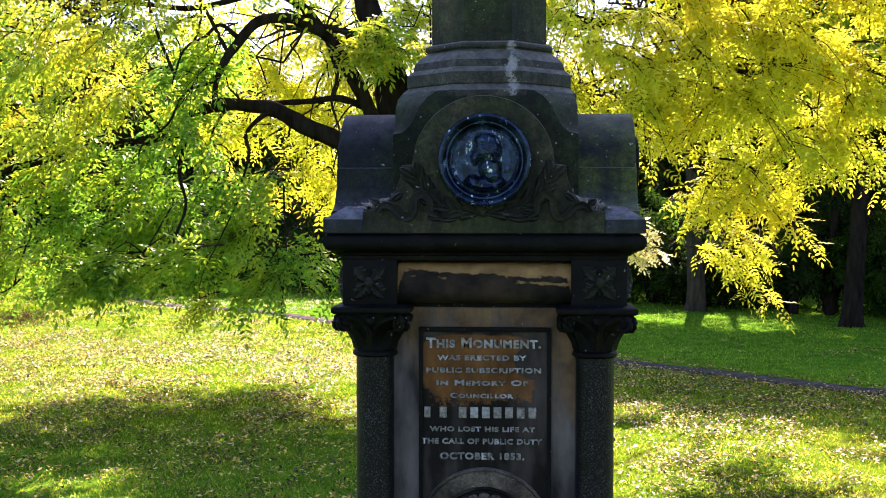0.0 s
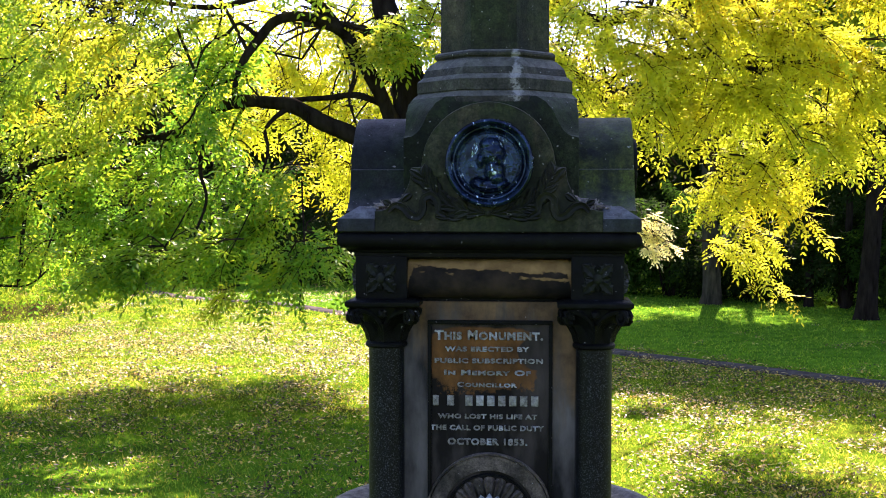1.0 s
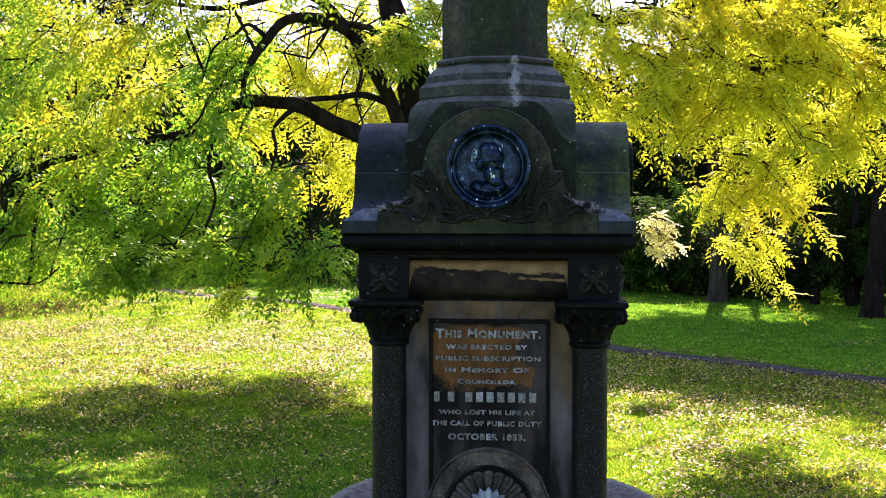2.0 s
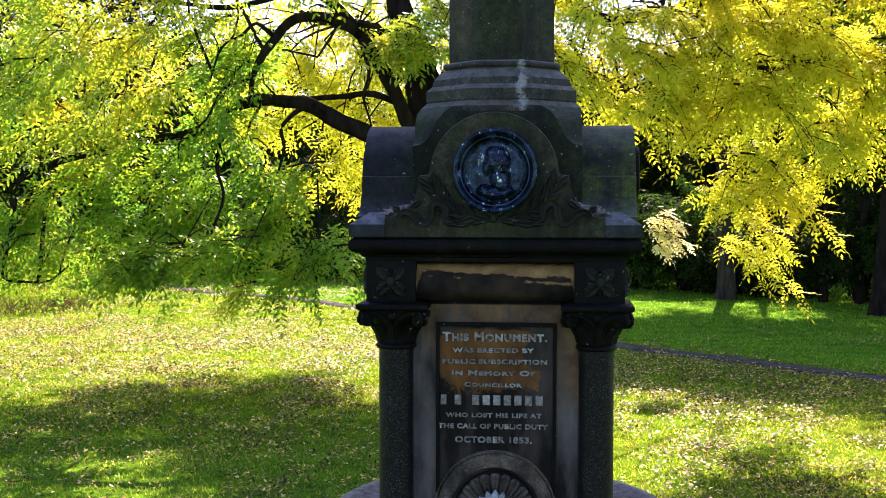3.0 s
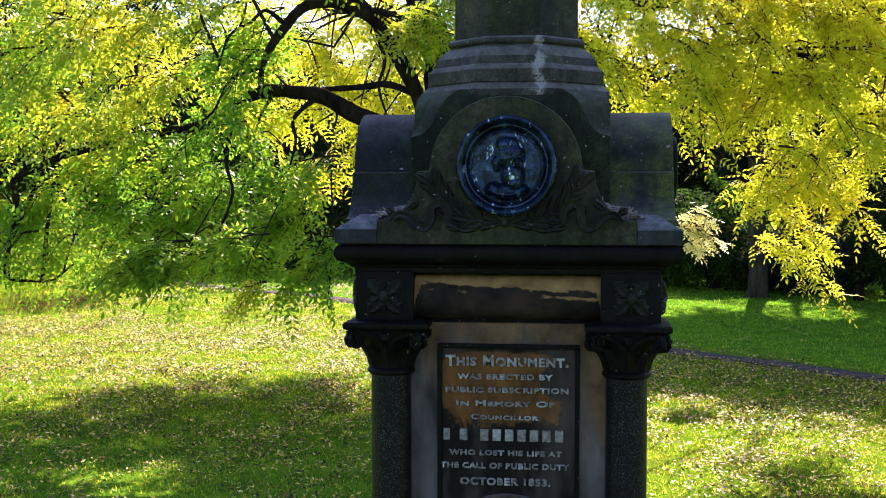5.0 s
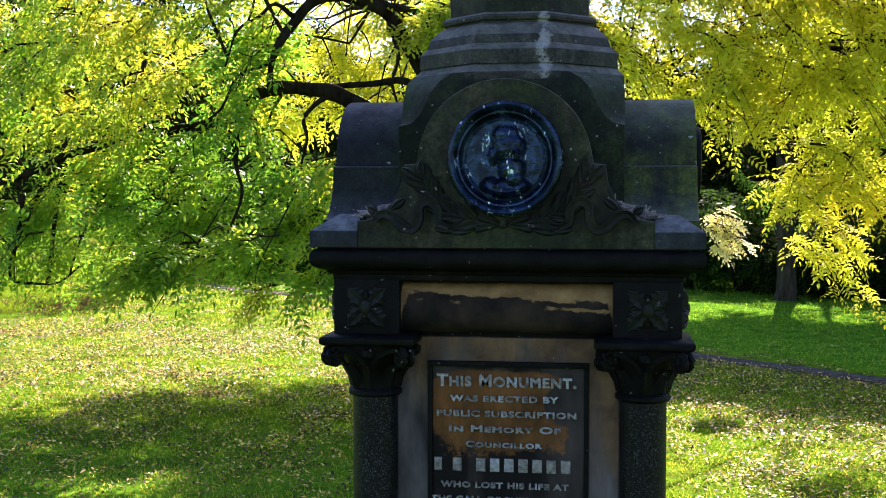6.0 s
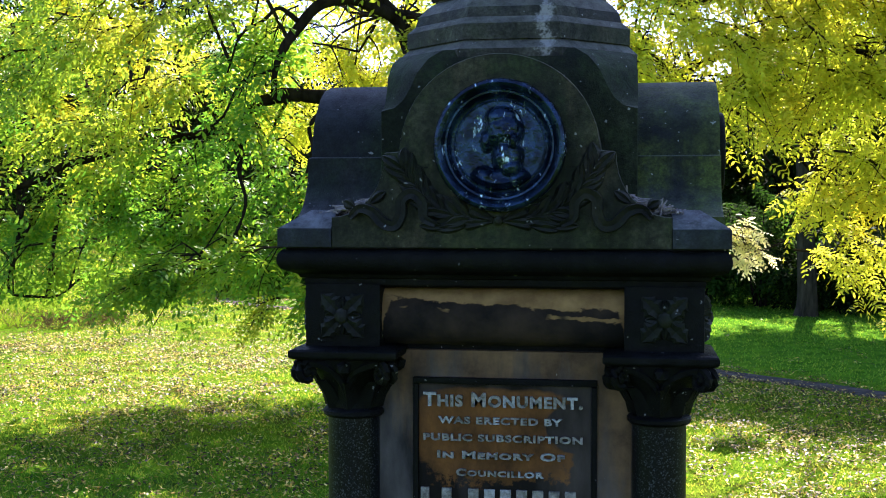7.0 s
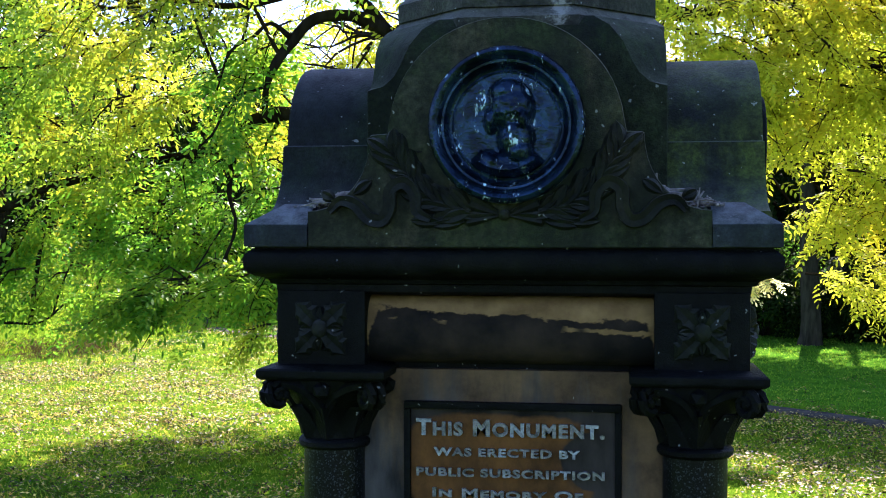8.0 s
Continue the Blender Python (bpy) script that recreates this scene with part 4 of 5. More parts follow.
def bough_leaves(rng, bm, centres, root, per, size, flat=0.22, droop=0.5, twig=0.006, **kw):
    """Layered boughs: each a drooping fan of shoots, set with feather-shaped leaves, that points away from the root."""
    at, ways = [], []
    for c in centres:
        out = unit(np.array([c[0] - root[0], c[1] - root[1], 0.0])) + rng.normal(0, 0.75, 3)
        out[2] = 0.0
        out = unit(out)
        side = np.array([-out[1], out[0], 0.0])
        ln = size * rng.uniform(0.75, 1.3)
        tilt = droop * rng.uniform(0.2, 2.6)
        shoots = 7
        for k in range(shoots):
            s0 = -0.5 + 0.8 * k / shoots
            turn = (1 if k % 2 else -1) * (0.35 + 0.5 * rng.uniform()) if k < shoots - 1 else 0.0
            way = unit(out * math.cos(turn) + side * math.sin(turn) + np.array([0, 0, rng.normal(-0.1, 0.35)]))
            start = c + out * s0 * ln + np.array([0, 0, -tilt * ln * (s0 + 0.5) ** 2])
            reach = ln * rng.uniform(0.4, 0.65)
            t = np.sort(rng.uniform(0.05, 1.0, per // shoots))
            p = start + way * (t * reach)[:, None] + rng.normal(0, flat * 0.35 * ln, (len(t), 3)) * np.array([1, 1, 0.6])
            p[:, 2] -= tilt * reach * 0.8 * t * t
            across = np.cross(way, (0, 0, 1.0))
            w = way * 0.55 + across * rng.choice([-0.8, 0.8], (len(t), 1)) + np.array([0, 0, -0.4]) + rng.normal(0, 0.45, (len(t), 3))
            w[-1] = way - np.array([0, 0, 0.4])
            at.append(p)
            ways.append(w)
            end = start + way * reach
            end[2] -= tilt * reach * 0.8
            mid = start + way * reach * 0.5
            mid[2] -= tilt * reach * 0.2
            tube(bm, [Vector(start), Vector(mid), Vector(end)], [twig, twig * 0.8, twig * 0.4], 4)
        axis = [Vector(c + out * s * ln + np.array([0, 0, -tilt * ln * (s + 0.5) ** 2])) for s in (-0.6, -0.3, 0.0, 0.3)]
        tube(bm, axis, [twig * 2.2, twig * 1.8, twig * 1.4, twig], 4)
    return leaf_cloud(rng, np.concatenate(at), unit(np.concatenate(ways)), **kw)


def build_ash_tree():
    """The tree behind the monument, with arching limbs and layered, hanging boughs."""
    rng = np.random.default_rng(11)
    tree = tagged(new("ash_tree"), "spreading ash tree with yellow-green autumn leaves and dark arching limbs", "tree")
    tree.location = (0, 0, 0)
    bm = bmesh.new()
    sk = []
    sk += limb(bm, [(-1.1, 10.6, -0.2), (-1.15, 10.6, 0.4), (-1.3, 10.6, 2.2), (-1.44, 10.6, 3.4), (-1.52, 10.7, 4.3), (-1.66, 10.75, 4.75), (-1.85, 10.8, 5.3), (-2.05, 10.9, 6.2)], 0.36, 0.13, 14)[12:]
    sk += limb(bm, [(-1.5, 10.55, 3.3), (-1.83, 10.2, 4.04), (-2.09, 10.0, 4.54), (-2.24, 9.8, 4.72), (-2.57, 9.6, 4.87), (-2.92, 9.5, 4.83), (-3.15, 9.4, 4.57), (-3.27, 9.3, 4.35), (-3.43, 9.35, 4.06), (-3.5, 9.5, 3.8)], 0.11, 0.03)
    sk += limb(bm, [(-2.2, 9.85, 4.68), (-2.4, 9.7, 4.95), (-2.62, 9.6, 5.12), (-2.93, 9.6, 5.18), (-3.35, 9.6, 5.06), (-3.8, 9.5, 4.97), (-4.5, 9.4, 5.05), (-5.4, 9.3, 5.2)], 0.075, 0.02)
    sk += limb(bm, [(-1.45, 10.5, 3.1), (-2.0, 10.3, 3.38), (-2.36, 10.2, 3.55), (-2.74, 10.2, 3.77), (-3.08, 10.2, 3.89), (-3.47, 10.2, 3.92), (-3.86, 10.2, 3.82), (-4.09, 10.3, 3.6), (-4.4, 10.3, 3.52),
                    (-4.9, 10.4, 3.44), (-5.53, 10.5, 3.36), (-6.31, 10.5, 3.15), (-6.9, 10.5, 2.9), (-7.6, 10.4, 2.65)], 0.125, 0.035)
    sk += limb(bm, [(-1.6, 10.6, 3.8), (-2.1, 10.4, 3.99), (-2.46, 10.4, 3.97), (-2.81, 10.3, 3.94), (-3.08, 10.2, 3.9)], 0.05, 0.03)
    sk += limb(bm, [(-4.02, 10.3, 3.66), (-4.07, 10.2, 3.3), (-4.1, 10.2, 3.0), (-4.0, 10.1, 2.65), (-4.15, 10.0, 2.2)], 0.05, 0.015)
    sk += limb(bm, [(-2.93, 10.2, 3.84), (-3.12, 10.1, 3.69), (-3.25, 10.1, 3.52), (-3.19, 10.0, 3.29), (-3.26, 10.0, 3.0)], 0.035, 0.015)
    sk += limb(bm, [(-2.82, 10.2, 3.8), (-2.69, 10.1, 3.73), (-2.71, 10.1, 3.5)], 0.028, 0.012)
    sk += limb(bm, [(-3.15, 9.4, 4.6), (-3.35, 9.3, 4.75), (-3.5, 9.2, 4.6), (-3.75, 9.2, 4.45), (-3.9, 9.2, 4.05)], 0.03, 0.01)
    sk += limb(bm, [(-3.4, 9.3, 4.1), (-3.75, 9.2, 3.95), (-3.95, 9.2, 3.6), (-4.4, 9.6, 3.35), (-4.6, 10.2, 2.95)], 0.02, 0.006)
    sk += limb(bm, [(-2.2, 9.85, 4.65), (-2.05, 9.7, 4.2), (-2.12, 9.7, 3.9), (-2.02, 9.7, 3.5), (-2.1, 9.7, 3.1)], 0.028, 0.008)
    sk += limb(bm, [(-3.5, 10.2, 3.9), (-3.75, 10.4, 3.5), (-3.6, 10.7, 3.2), (-3.75, 10.9, 2.9)], 0.024, 0.008)
    sk += limb(bm, [(-4.9, 10.4, 3.44), (-5.0, 10.6, 3.0), (-5.3, 10.9, 2.7), (-5.2, 11.1, 2.4)], 0.024, 0.008)
    sk += limb(bm, [(-1.5, 10.8, 3.5), (-1.6, 12.5, 4.6), (-2.3, 13.4, 5.2), (-3.4, 13.8, 5.4)], 0.12, 0.03)
    sk += limb(bm, [(-1.85, 10.8, 5.3), (-3.0, 10.9, 6.2), (-4.6, 11.0, 6.7), (-6.4, 10.8, 6.4), (-7.8, 10.4, 5.6)], 0.11, 0.03)
    sk += limb(bm, [(-2.0, 10.9, 6.1), (-1.2, 10.8, 7.6), (-0.2, 11.0, 9.5), (0.7, 11.6, 12.2), (1.3, 12.2, 14.0)], 0.16, 0.03)
    sk += limb(bm, [(-1.5, 10.6, 3.6), (-0.8, 10.3, 4.7), (0.0, 10.0, 5.1), (0.5, 9.7, 4.9), (1.0, 9.4, 4.75), (1.6, 9.2, 4.85), (2.6, 9.0, 5.0), (4.0, 8.8, 4.8), (5.2, 8.8, 4.4)], 0.12, 0.025)
    sk += limb(bm, [(-0.2, 10.1, 4.85), (0.56, 9.6, 4.2), (0.81, 9.3, 3.9), (1.3, 9.1, 3.6), (1.79, 9.5, 3.4), (2.15, 9.9, 3.1), (2.45, 10.0, 2.7), (2.55, 10.0, 2.35)], 0.04, 0.008)
    sk += limb(bm, [(0.82, 9.5, 4.0), (1.44, 9.2, 4.21), (2.04, 9.0, 4.27), (2.63, 8.9, 4.1), (3.21, 8.8, 4.2), (3.9, 8.8, 4.1), (4.6, 8.8, 3.7)], 0.045, 0.012)
    sk += limb(bm, [(-0.2, 10.2, 4.8), (1.2, 11.3, 4.0), (2.2, 12.2, 3.0), (2.5, 12.5, 2.4), (2.1, 12.5, 2.1), (1.8, 12.5, 2.05)], 0.03, 0.005, 6)
    sk += limb(bm, [(-6.9, 10.5, 2.9), (-7.1, 10.6, 2.1), (-7.2, 10.6, 1.6), (-6.85, 10.6, 1.53), (-6.54, 10.6, 1.55), (-6.28, 10.6, 1.75)], 0.03, 0.01)
    sk += limb(bm, [(-4.3, 10.6, 2.7), (-4.42, 10.0, 2.2), (-4.61, 9.5, 1.71), (-4.85, 9.4, 1.3)], 0.014, 0.004, 6)
    sk += limb(bm, [(-3.5, 10.7, 2.7), (-3.6, 10.1, 2.2), (-3.7, 9.7, 1.8), (-3.7, 9.6, 1.45)], 0.01, 0.003, 6)
    sk += limb(bm, [(-2.9, 10.7, 2.9), (-2.78, 10.2, 2.2), (-2.71, 9.7, 1.64), (-2.71, 9.6, 1.34), (-2.6, 9.6, 1.3)], 0.013, 0.004, 6)
    ob = new("trunk", mesh_from("trunk", bm, BARK, 60))
    ob.parent = tree
    # where the boughs sit: low skirt, middle, upper, and the far side that glows against the light
    # (the crown leans out towards the open side, so the higher boughs overhang the lower ones)
    low = np.concatenate([ellipsoid_points(rng, 60, (-4.5, 10.3, 2.6), (2.1, 0.5, 0.75), 0.85), ellipsoid_points(rng, 26, (-7.8, 10.5, 2.95), (1.6, 0.5, 0.7), 0.85)])
    mid = ellipsoid_points(rng, 90, (-5.2, 10.2, 3.8), (3.3, 0.5, 1.3), 0.9)
    high = ellipsoid_points(rng, 50, (-4.9, 10.2, 5.2), (3.9, 0.5, 1.2), 0.9)
    left = spaced(rng, np.concatenate([low, mid, high]), 0.49)
    left[:, 1] -= 0.8 * (left[:, 2] - 3.7)
    thin = (left[:, 0] > -3.4) & (left[:, 2] > 3.2) & (rng.uniform(0, 1, len(left)) < 0.85)
    thin |= (left[:, 0] > -4.6) & (left[:, 2] > 3.2) & (left[:, 2] < 4.4) & (rng.uniform(0, 1, len(left)) < 0.4)
    left = left[~thin]
    left = left[left[:, 2] > 1.85 + 0.25 * np.maximum(-5.9 - left[:, 0], 0)]
    tips = np.array([(-4.8, 9.45, 1.95), (-4.6, 9.5, 2.05), (-4.95, 9.5, 2.1), (-3.9, 9.6, 2.2), (-2.75, 9.65, 2.1), (-2.9, 9.7, 2.2), (-6.5, 10.6, 2.15), (-7.1, 10.5, 2.2)])
    left = np.concatenate([left, tips, ellipsoid_points(rng, 3, (-1.6, 9.9, 4.9), (0.3, 0.2, 0.5), 0.9)])
    far = np.concatenate([ellipsoid_points(rng, 80, (-3.6, 15.0, 4.7), (2.1, 0.5, 1.65), 0.95), ellipsoid_points(rng, 24, (-8.0, 13.2, 5.1), (2.4, 0.5, 1.2), 0.9), ellipsoid_points(rng, 20, (-2.5, 15.4, 5.5), (1.0, 0.4, 0.9), 0.95)])
    far = spaced(rng, far[(far[:, 2] > 3.1) & (rng.uniform(0, 1, len(far)) > 0.6 * (np.abs(far[:, 0] + 2.5) < 0.6) * (far[:, 2] > 5.2))], 0.5)
    right = np.concatenate([ellipsoid_points(rng, 200, (2.5, 9.0, 4.5), (2.3, 0.5, 1.6), 0.95), ellipsoid_points(rng, 46, (5.0, 9.0, 4.4), (1.2, 0.5, 1.4), 0.9), ellipsoid_points(rng, 16, (0.2, 9.6, 5.0), (0.8, 0.4, 0.8), 0.9), ellipsoid_points(rng, 60, (1.5, 9.3, 4.55), (0.7, 0.3, 0.4), 0.95), ellipsoid_points(rng, 14, (0.95, 9.6, 3.75), (0.35, 0.2, 0.35), 0.9), ellipsoid_points(rng, 8, (-1.0, 11.3, 5.3), (0.5, 0.3, 0.7), 0.9)])
    right = right[right[:, 2] > np.where(right[:, 0] < 1.0, 3.35, np.where(right[:, 0] < 1.95, 3.35, 2.95))]
    right = spaced(rng, np.concatenate([ellipsoid_points(rng, 150, (2.62, 8.9, 2.8), (0.46, 0.25, 0.62), 0.95), right]), 0.33)
    right[:, 1] -= 0.45 * (right[:, 2] - 4.0)
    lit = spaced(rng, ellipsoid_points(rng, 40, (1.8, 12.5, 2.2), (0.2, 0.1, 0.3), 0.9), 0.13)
    bm = bmesh.new()
    limbs = np.array([tuple(p) for p in sk])
    for group, radius in ((left, 0.014), (far, 0.014), (right, 0.013), (lit, 0.005)):
        for p in group:
            line = branch_to(bm, rng, limbs, p, radius)
            for q in line[2:-1:2]:                       # short bare spurs
                way = Vector(rng.normal(0, 1, 3)).normalized() * rng.uniform(0.1, 0.3)
                tube(bm, [q, q + way * 0.5 + Vector((0, 0, 0.03)), q + way], [0.006, 0.005, 0.002], 4)
    root = (-1.5, 10.6)
    green = np.array([p[2] + 2.2 * noise.noise(Vector(p) * 0.9) - 0.12 * (p[0] + 4.5) for p in left]) < 4.15
    sets = (("green_foliage", left[green], LEAF_GREEN, 84, 0.8, dict(length=0.34, pairs=4, leaflet=0.29, width=0.4, shape=leaflet_six)),
            ("lime_foliage", left[~green], LEAF_LIME, 84, 0.8, dict(length=0.31, pairs=4, leaflet=0.29, width=0.4, shape=leaflet_six)),
            ("far_foliage", far, LEAF_GOLD, 84, 1.0, dict(length=0.36, pairs=4)),
            ("golden_foliage", right, LEAF_GOLD, 98, 0.72, dict(length=0.235, pairs=4, leaflet=0.3, width=0.4, shape=leaflet_six)),
            ("hanging_spray", np.array([(-3.7, 9.6, 1.5), (-3.6, 9.6, 1.62)]), LEAF_GOLD, 28, 0.3, dict(length=0.24, pairs=4, shape=leaflet_six)),
            # this spray's sunlit look comes from its leaf colour
            ("low_spray", lit, LEAF_SUNLIT, 34, 0.22, dict(length=0.13, pairs=3, leaflet=0.4, width=0.5, shape=leaflet_six)))
    for name, centres, mat, per, size, kw in sets:
        v = bough_leaves(rng, bm, centres, root, per, size, **kw)
        ob = new(name, arrays_mesh(name, v, quads(v, 6 if "shape" in kw else 4), mat))
        ob.parent = tree
        tagged(ob, {"low_spray": "spray of yellow leaves coloured pale for sunlight", "hanging_spray": "small hanging spray of yellow leaves"}.get(name, ""), kind="stuff")
    ob = new("branchwork", mesh_from("branchwork", bm, TWIG, 60))
    ob.parent = tree
    tagged(ob, "thin dark twigs", kind="stuff")
    # unseen upper crown, placed so that it shades the monument and the left lawn
    top = np.concatenate([ellipsoid_points(rng, 900, (1.5, 12.4, 13.0), (3.4, 3.4, 2.4), 0.9), ellipsoid_points(rng, 180, (-0.9, 15.2, 7.7), (1.5, 1.8, 0.9), 0.9)])
    v = spray_leaves(rng, top, 11, 0.7, length=0.5, pairs=3, leaflet=0.42, width=0.45)
    ob = new("crown_top", arrays_mesh("crown_top", v, quads(v), LEAF_GREEN))
    ob.parent = tree
    tagged(ob, kind="stuff")


build_ash_tree()


def build_wood_tree(x, y, height, radius, trunk_r, bark, leaf, seed, first=0.3, n=160, per=14, length=0.5, label="", name="tree"):
    rng = np.random.default_rng(seed)
    tree = tagged(new(name), label, "tree", "trees at the wood edge" if name == "woodland_tree" else "")
    z0 = ground_height(x, y)
    tree.location = (x, y, z0)
    bm = bmesh.new()
    top = height * 0.85
    lean = 0.12 * math.sin(seed * 2.7)
    line = smooth_line([(0, 0, -0.3), (0.0, 0, 0.12), (0.02, 0, 0.5), (0.05 + lean, 0.05, height * 0.22), (0.1 + 2 * lean, 0.0, height * 0.5), (lean, 0.1, top)], 4)
    girth = [trunk_r * (0.25 + 0.8 * (1 - p.z / top) + 0.3 * math.exp(-max(p.z + 0.1, 0) / 0.22)) for p in line]
    flare = bmesh.new()
    rings = []
    for p, g in zip(line, girth):
        ridge = 0.16 * math.exp(-max(p.z, 0) / 0.3) + 0.04
        rings.append([tuple(p + Vector((math.cos(a), math.sin(a), 0)) * g * (1 + ridge * math.cos(5 * a + seed) + 0.04 * noise.noise(p * 3 + Vector((a, 0, 0))))) for a in (2 * math.pi * k / 20 for k in range(20))])
    ring_stack(flare, rings)
    stem = bpy.data.meshes.new("stem")
    flare.to_mesh(stem)
    flare.free()
    bm.from_mesh(stem)
    bpy.data.meshes.remove(stem)
    sk = list(line[8:])
    for k in range(9):
        a, h = k * 2.4 + seed, height * (first + 0.5 * k / 9)
        out = Vector((math.cos(a), math.sin(a), 0)) * radius
        sk += limb(bm, [(0.05, 0.03, h), tuple(out * 0.4 + Vector((0, 0, h + height * 0.07))), tuple(out * 0.85 + Vector((0, 0, h + height * 0.1)))], trunk_r * 0.35, 0.02, 6, 3)
    ob = new("trunk", mesh_from("trunk", bm, bark, 60))
    ob.parent = tree
    pts = ellipsoid_points(rng, n, (0, 0, height * (first + 1) / 2), (radius, radius, height * (1 - first) / 2), 0.6)
    v = spray_leaves(rng, pts, per, 0.9, length=length, pairs=3, leaflet=0.42, width=0.42)
    ob = new("crown", arrays_mesh("crown", v, quads(v), leaf))
    ob.parent = tree
    tagged(ob, kind="stuff")
    return tree


def build_shrub(x, y, height, radius, leaf, seed, label):
    """A dense bush that reaches the ground: several stems and a low crown."""
    rng = np.random.default_rng(seed)
    shrub = tagged(new("shrub"), label, "shrub", "bushes at the wood edge")
    shrub.location = (x, y, ground_height(x, y))
    bm = bmesh.new()
    for k in range(5):
        a = k * 1.26 + seed
        limb(bm, [(0.1 * math.cos(a), 0.1 * math.sin(a), -0.1), (0.4 * math.cos(a), 0.4 * math.sin(a), height * 0.4), (radius * 0.6 * math.cos(a), radius * 0.6 * math.sin(a), height * 0.8)], 0.05, 0.012, 5, 3)
    ob = new("stem", mesh_from("stem", bm, BARK, 60))
    ob.parent = shrub
    pts = ellipsoid_points(rng, 90, (0, 0, height * 0.5), (radius, radius * 0.8, height * 0.5), 0.7)
    pts[:, 2] = np.maximum(pts[:, 2], 0.15)
    v = spray_leaves(rng, pts, 13, 0.5, 0.2, length=0.38, pairs=3, leaflet=0.42, width=0.45)
    ob = new("crown", arrays_mesh("crown", v, quads(v), leaf))
    ob.parent = shrub
    tagged(ob, kind="stuff")


def build_woods():
    build_wood_tree(7.45, 22.6, 12.5, 4.1, 0.21, BARK, LEAF_LIME, 3, 0.36, 400, 14, 0.46, "yellow-green ash tree with dark bare trunk on the lawn", "ash_tree")
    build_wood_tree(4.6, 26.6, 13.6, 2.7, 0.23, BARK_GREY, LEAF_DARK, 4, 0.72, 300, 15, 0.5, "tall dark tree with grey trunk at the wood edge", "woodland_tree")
    # tree with an unseen crown, added to dapple the far lawn with shade
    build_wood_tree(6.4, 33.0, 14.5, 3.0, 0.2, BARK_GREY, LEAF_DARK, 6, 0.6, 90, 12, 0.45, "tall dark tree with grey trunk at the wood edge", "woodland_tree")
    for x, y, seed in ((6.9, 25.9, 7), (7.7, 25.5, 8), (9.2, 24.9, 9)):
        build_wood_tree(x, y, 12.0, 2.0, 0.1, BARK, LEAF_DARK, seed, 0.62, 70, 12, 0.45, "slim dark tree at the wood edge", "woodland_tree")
    words = {LEAF_DARK: "dense dark evergreen tree at the wood edge", LEAF_GREEN: "green leafy tree beyond the path",
             LEAF_GOLD: "sunlit golden autumn tree beyond the path", LEAF_LIME: "sunlit yellow-green tree beyond the path"}
    k = 10
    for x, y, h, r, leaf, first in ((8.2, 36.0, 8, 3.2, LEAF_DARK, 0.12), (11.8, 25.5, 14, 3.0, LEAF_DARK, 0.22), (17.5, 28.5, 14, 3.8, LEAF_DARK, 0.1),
                                    # the tree at (5.0, 29.6) is added for its shade; its crown is mostly unseen
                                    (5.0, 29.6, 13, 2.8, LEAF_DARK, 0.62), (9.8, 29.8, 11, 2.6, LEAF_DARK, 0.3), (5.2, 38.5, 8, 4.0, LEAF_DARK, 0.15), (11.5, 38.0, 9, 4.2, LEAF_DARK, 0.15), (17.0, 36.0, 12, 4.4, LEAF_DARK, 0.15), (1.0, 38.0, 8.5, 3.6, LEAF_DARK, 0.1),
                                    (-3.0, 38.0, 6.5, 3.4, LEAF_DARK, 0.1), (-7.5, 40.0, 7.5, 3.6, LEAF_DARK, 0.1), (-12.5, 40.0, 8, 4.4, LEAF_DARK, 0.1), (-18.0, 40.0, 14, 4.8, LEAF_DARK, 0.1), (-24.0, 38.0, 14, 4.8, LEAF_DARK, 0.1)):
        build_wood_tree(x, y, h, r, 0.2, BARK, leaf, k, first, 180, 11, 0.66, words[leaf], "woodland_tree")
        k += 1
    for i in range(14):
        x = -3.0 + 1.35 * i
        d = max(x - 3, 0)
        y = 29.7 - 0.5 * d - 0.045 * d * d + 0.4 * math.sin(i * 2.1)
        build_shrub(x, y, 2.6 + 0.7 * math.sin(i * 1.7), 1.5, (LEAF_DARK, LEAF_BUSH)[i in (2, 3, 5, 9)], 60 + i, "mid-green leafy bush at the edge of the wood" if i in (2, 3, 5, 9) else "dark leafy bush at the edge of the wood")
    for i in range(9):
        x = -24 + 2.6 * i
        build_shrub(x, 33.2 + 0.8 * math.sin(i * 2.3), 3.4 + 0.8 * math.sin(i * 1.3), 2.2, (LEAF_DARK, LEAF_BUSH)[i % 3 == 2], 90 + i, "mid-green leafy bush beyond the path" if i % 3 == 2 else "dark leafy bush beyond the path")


build_woods()


def build_far_wood():
    """The wood that closes the view, too far off to tell its trees apart."""
    rng = np.random.default_rng(40)
    n = 1600
    x = rng.uniform(-48, 48, n)
    y = 50 + rng.uniform(-3, 3, n) - 0.004 * x * x
    top = np.array([10.5 + 3.0 * noise.noise(Vector((a * 0.16, 1.3, 0))) - 5.0 * smooth01(1.6 - abs(a + 5.0) / 9.0) for a in x])
    z = rng.uniform(0.2, 1.0, n) ** 0.8 * top
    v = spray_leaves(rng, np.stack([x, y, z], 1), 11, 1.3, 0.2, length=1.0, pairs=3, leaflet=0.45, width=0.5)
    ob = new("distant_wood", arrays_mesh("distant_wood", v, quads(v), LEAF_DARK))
    tagged(ob, "dark distant belt of park woodland", "woodland", kind="stuff")


build_far_wood()


# ---- small things on the ground ----
def scatter(rng, n, x0, x1, y0, y1):
    return np.stack([rng.uniform(x0, x1, n), rng.uniform(y0, y1, n)], 1)


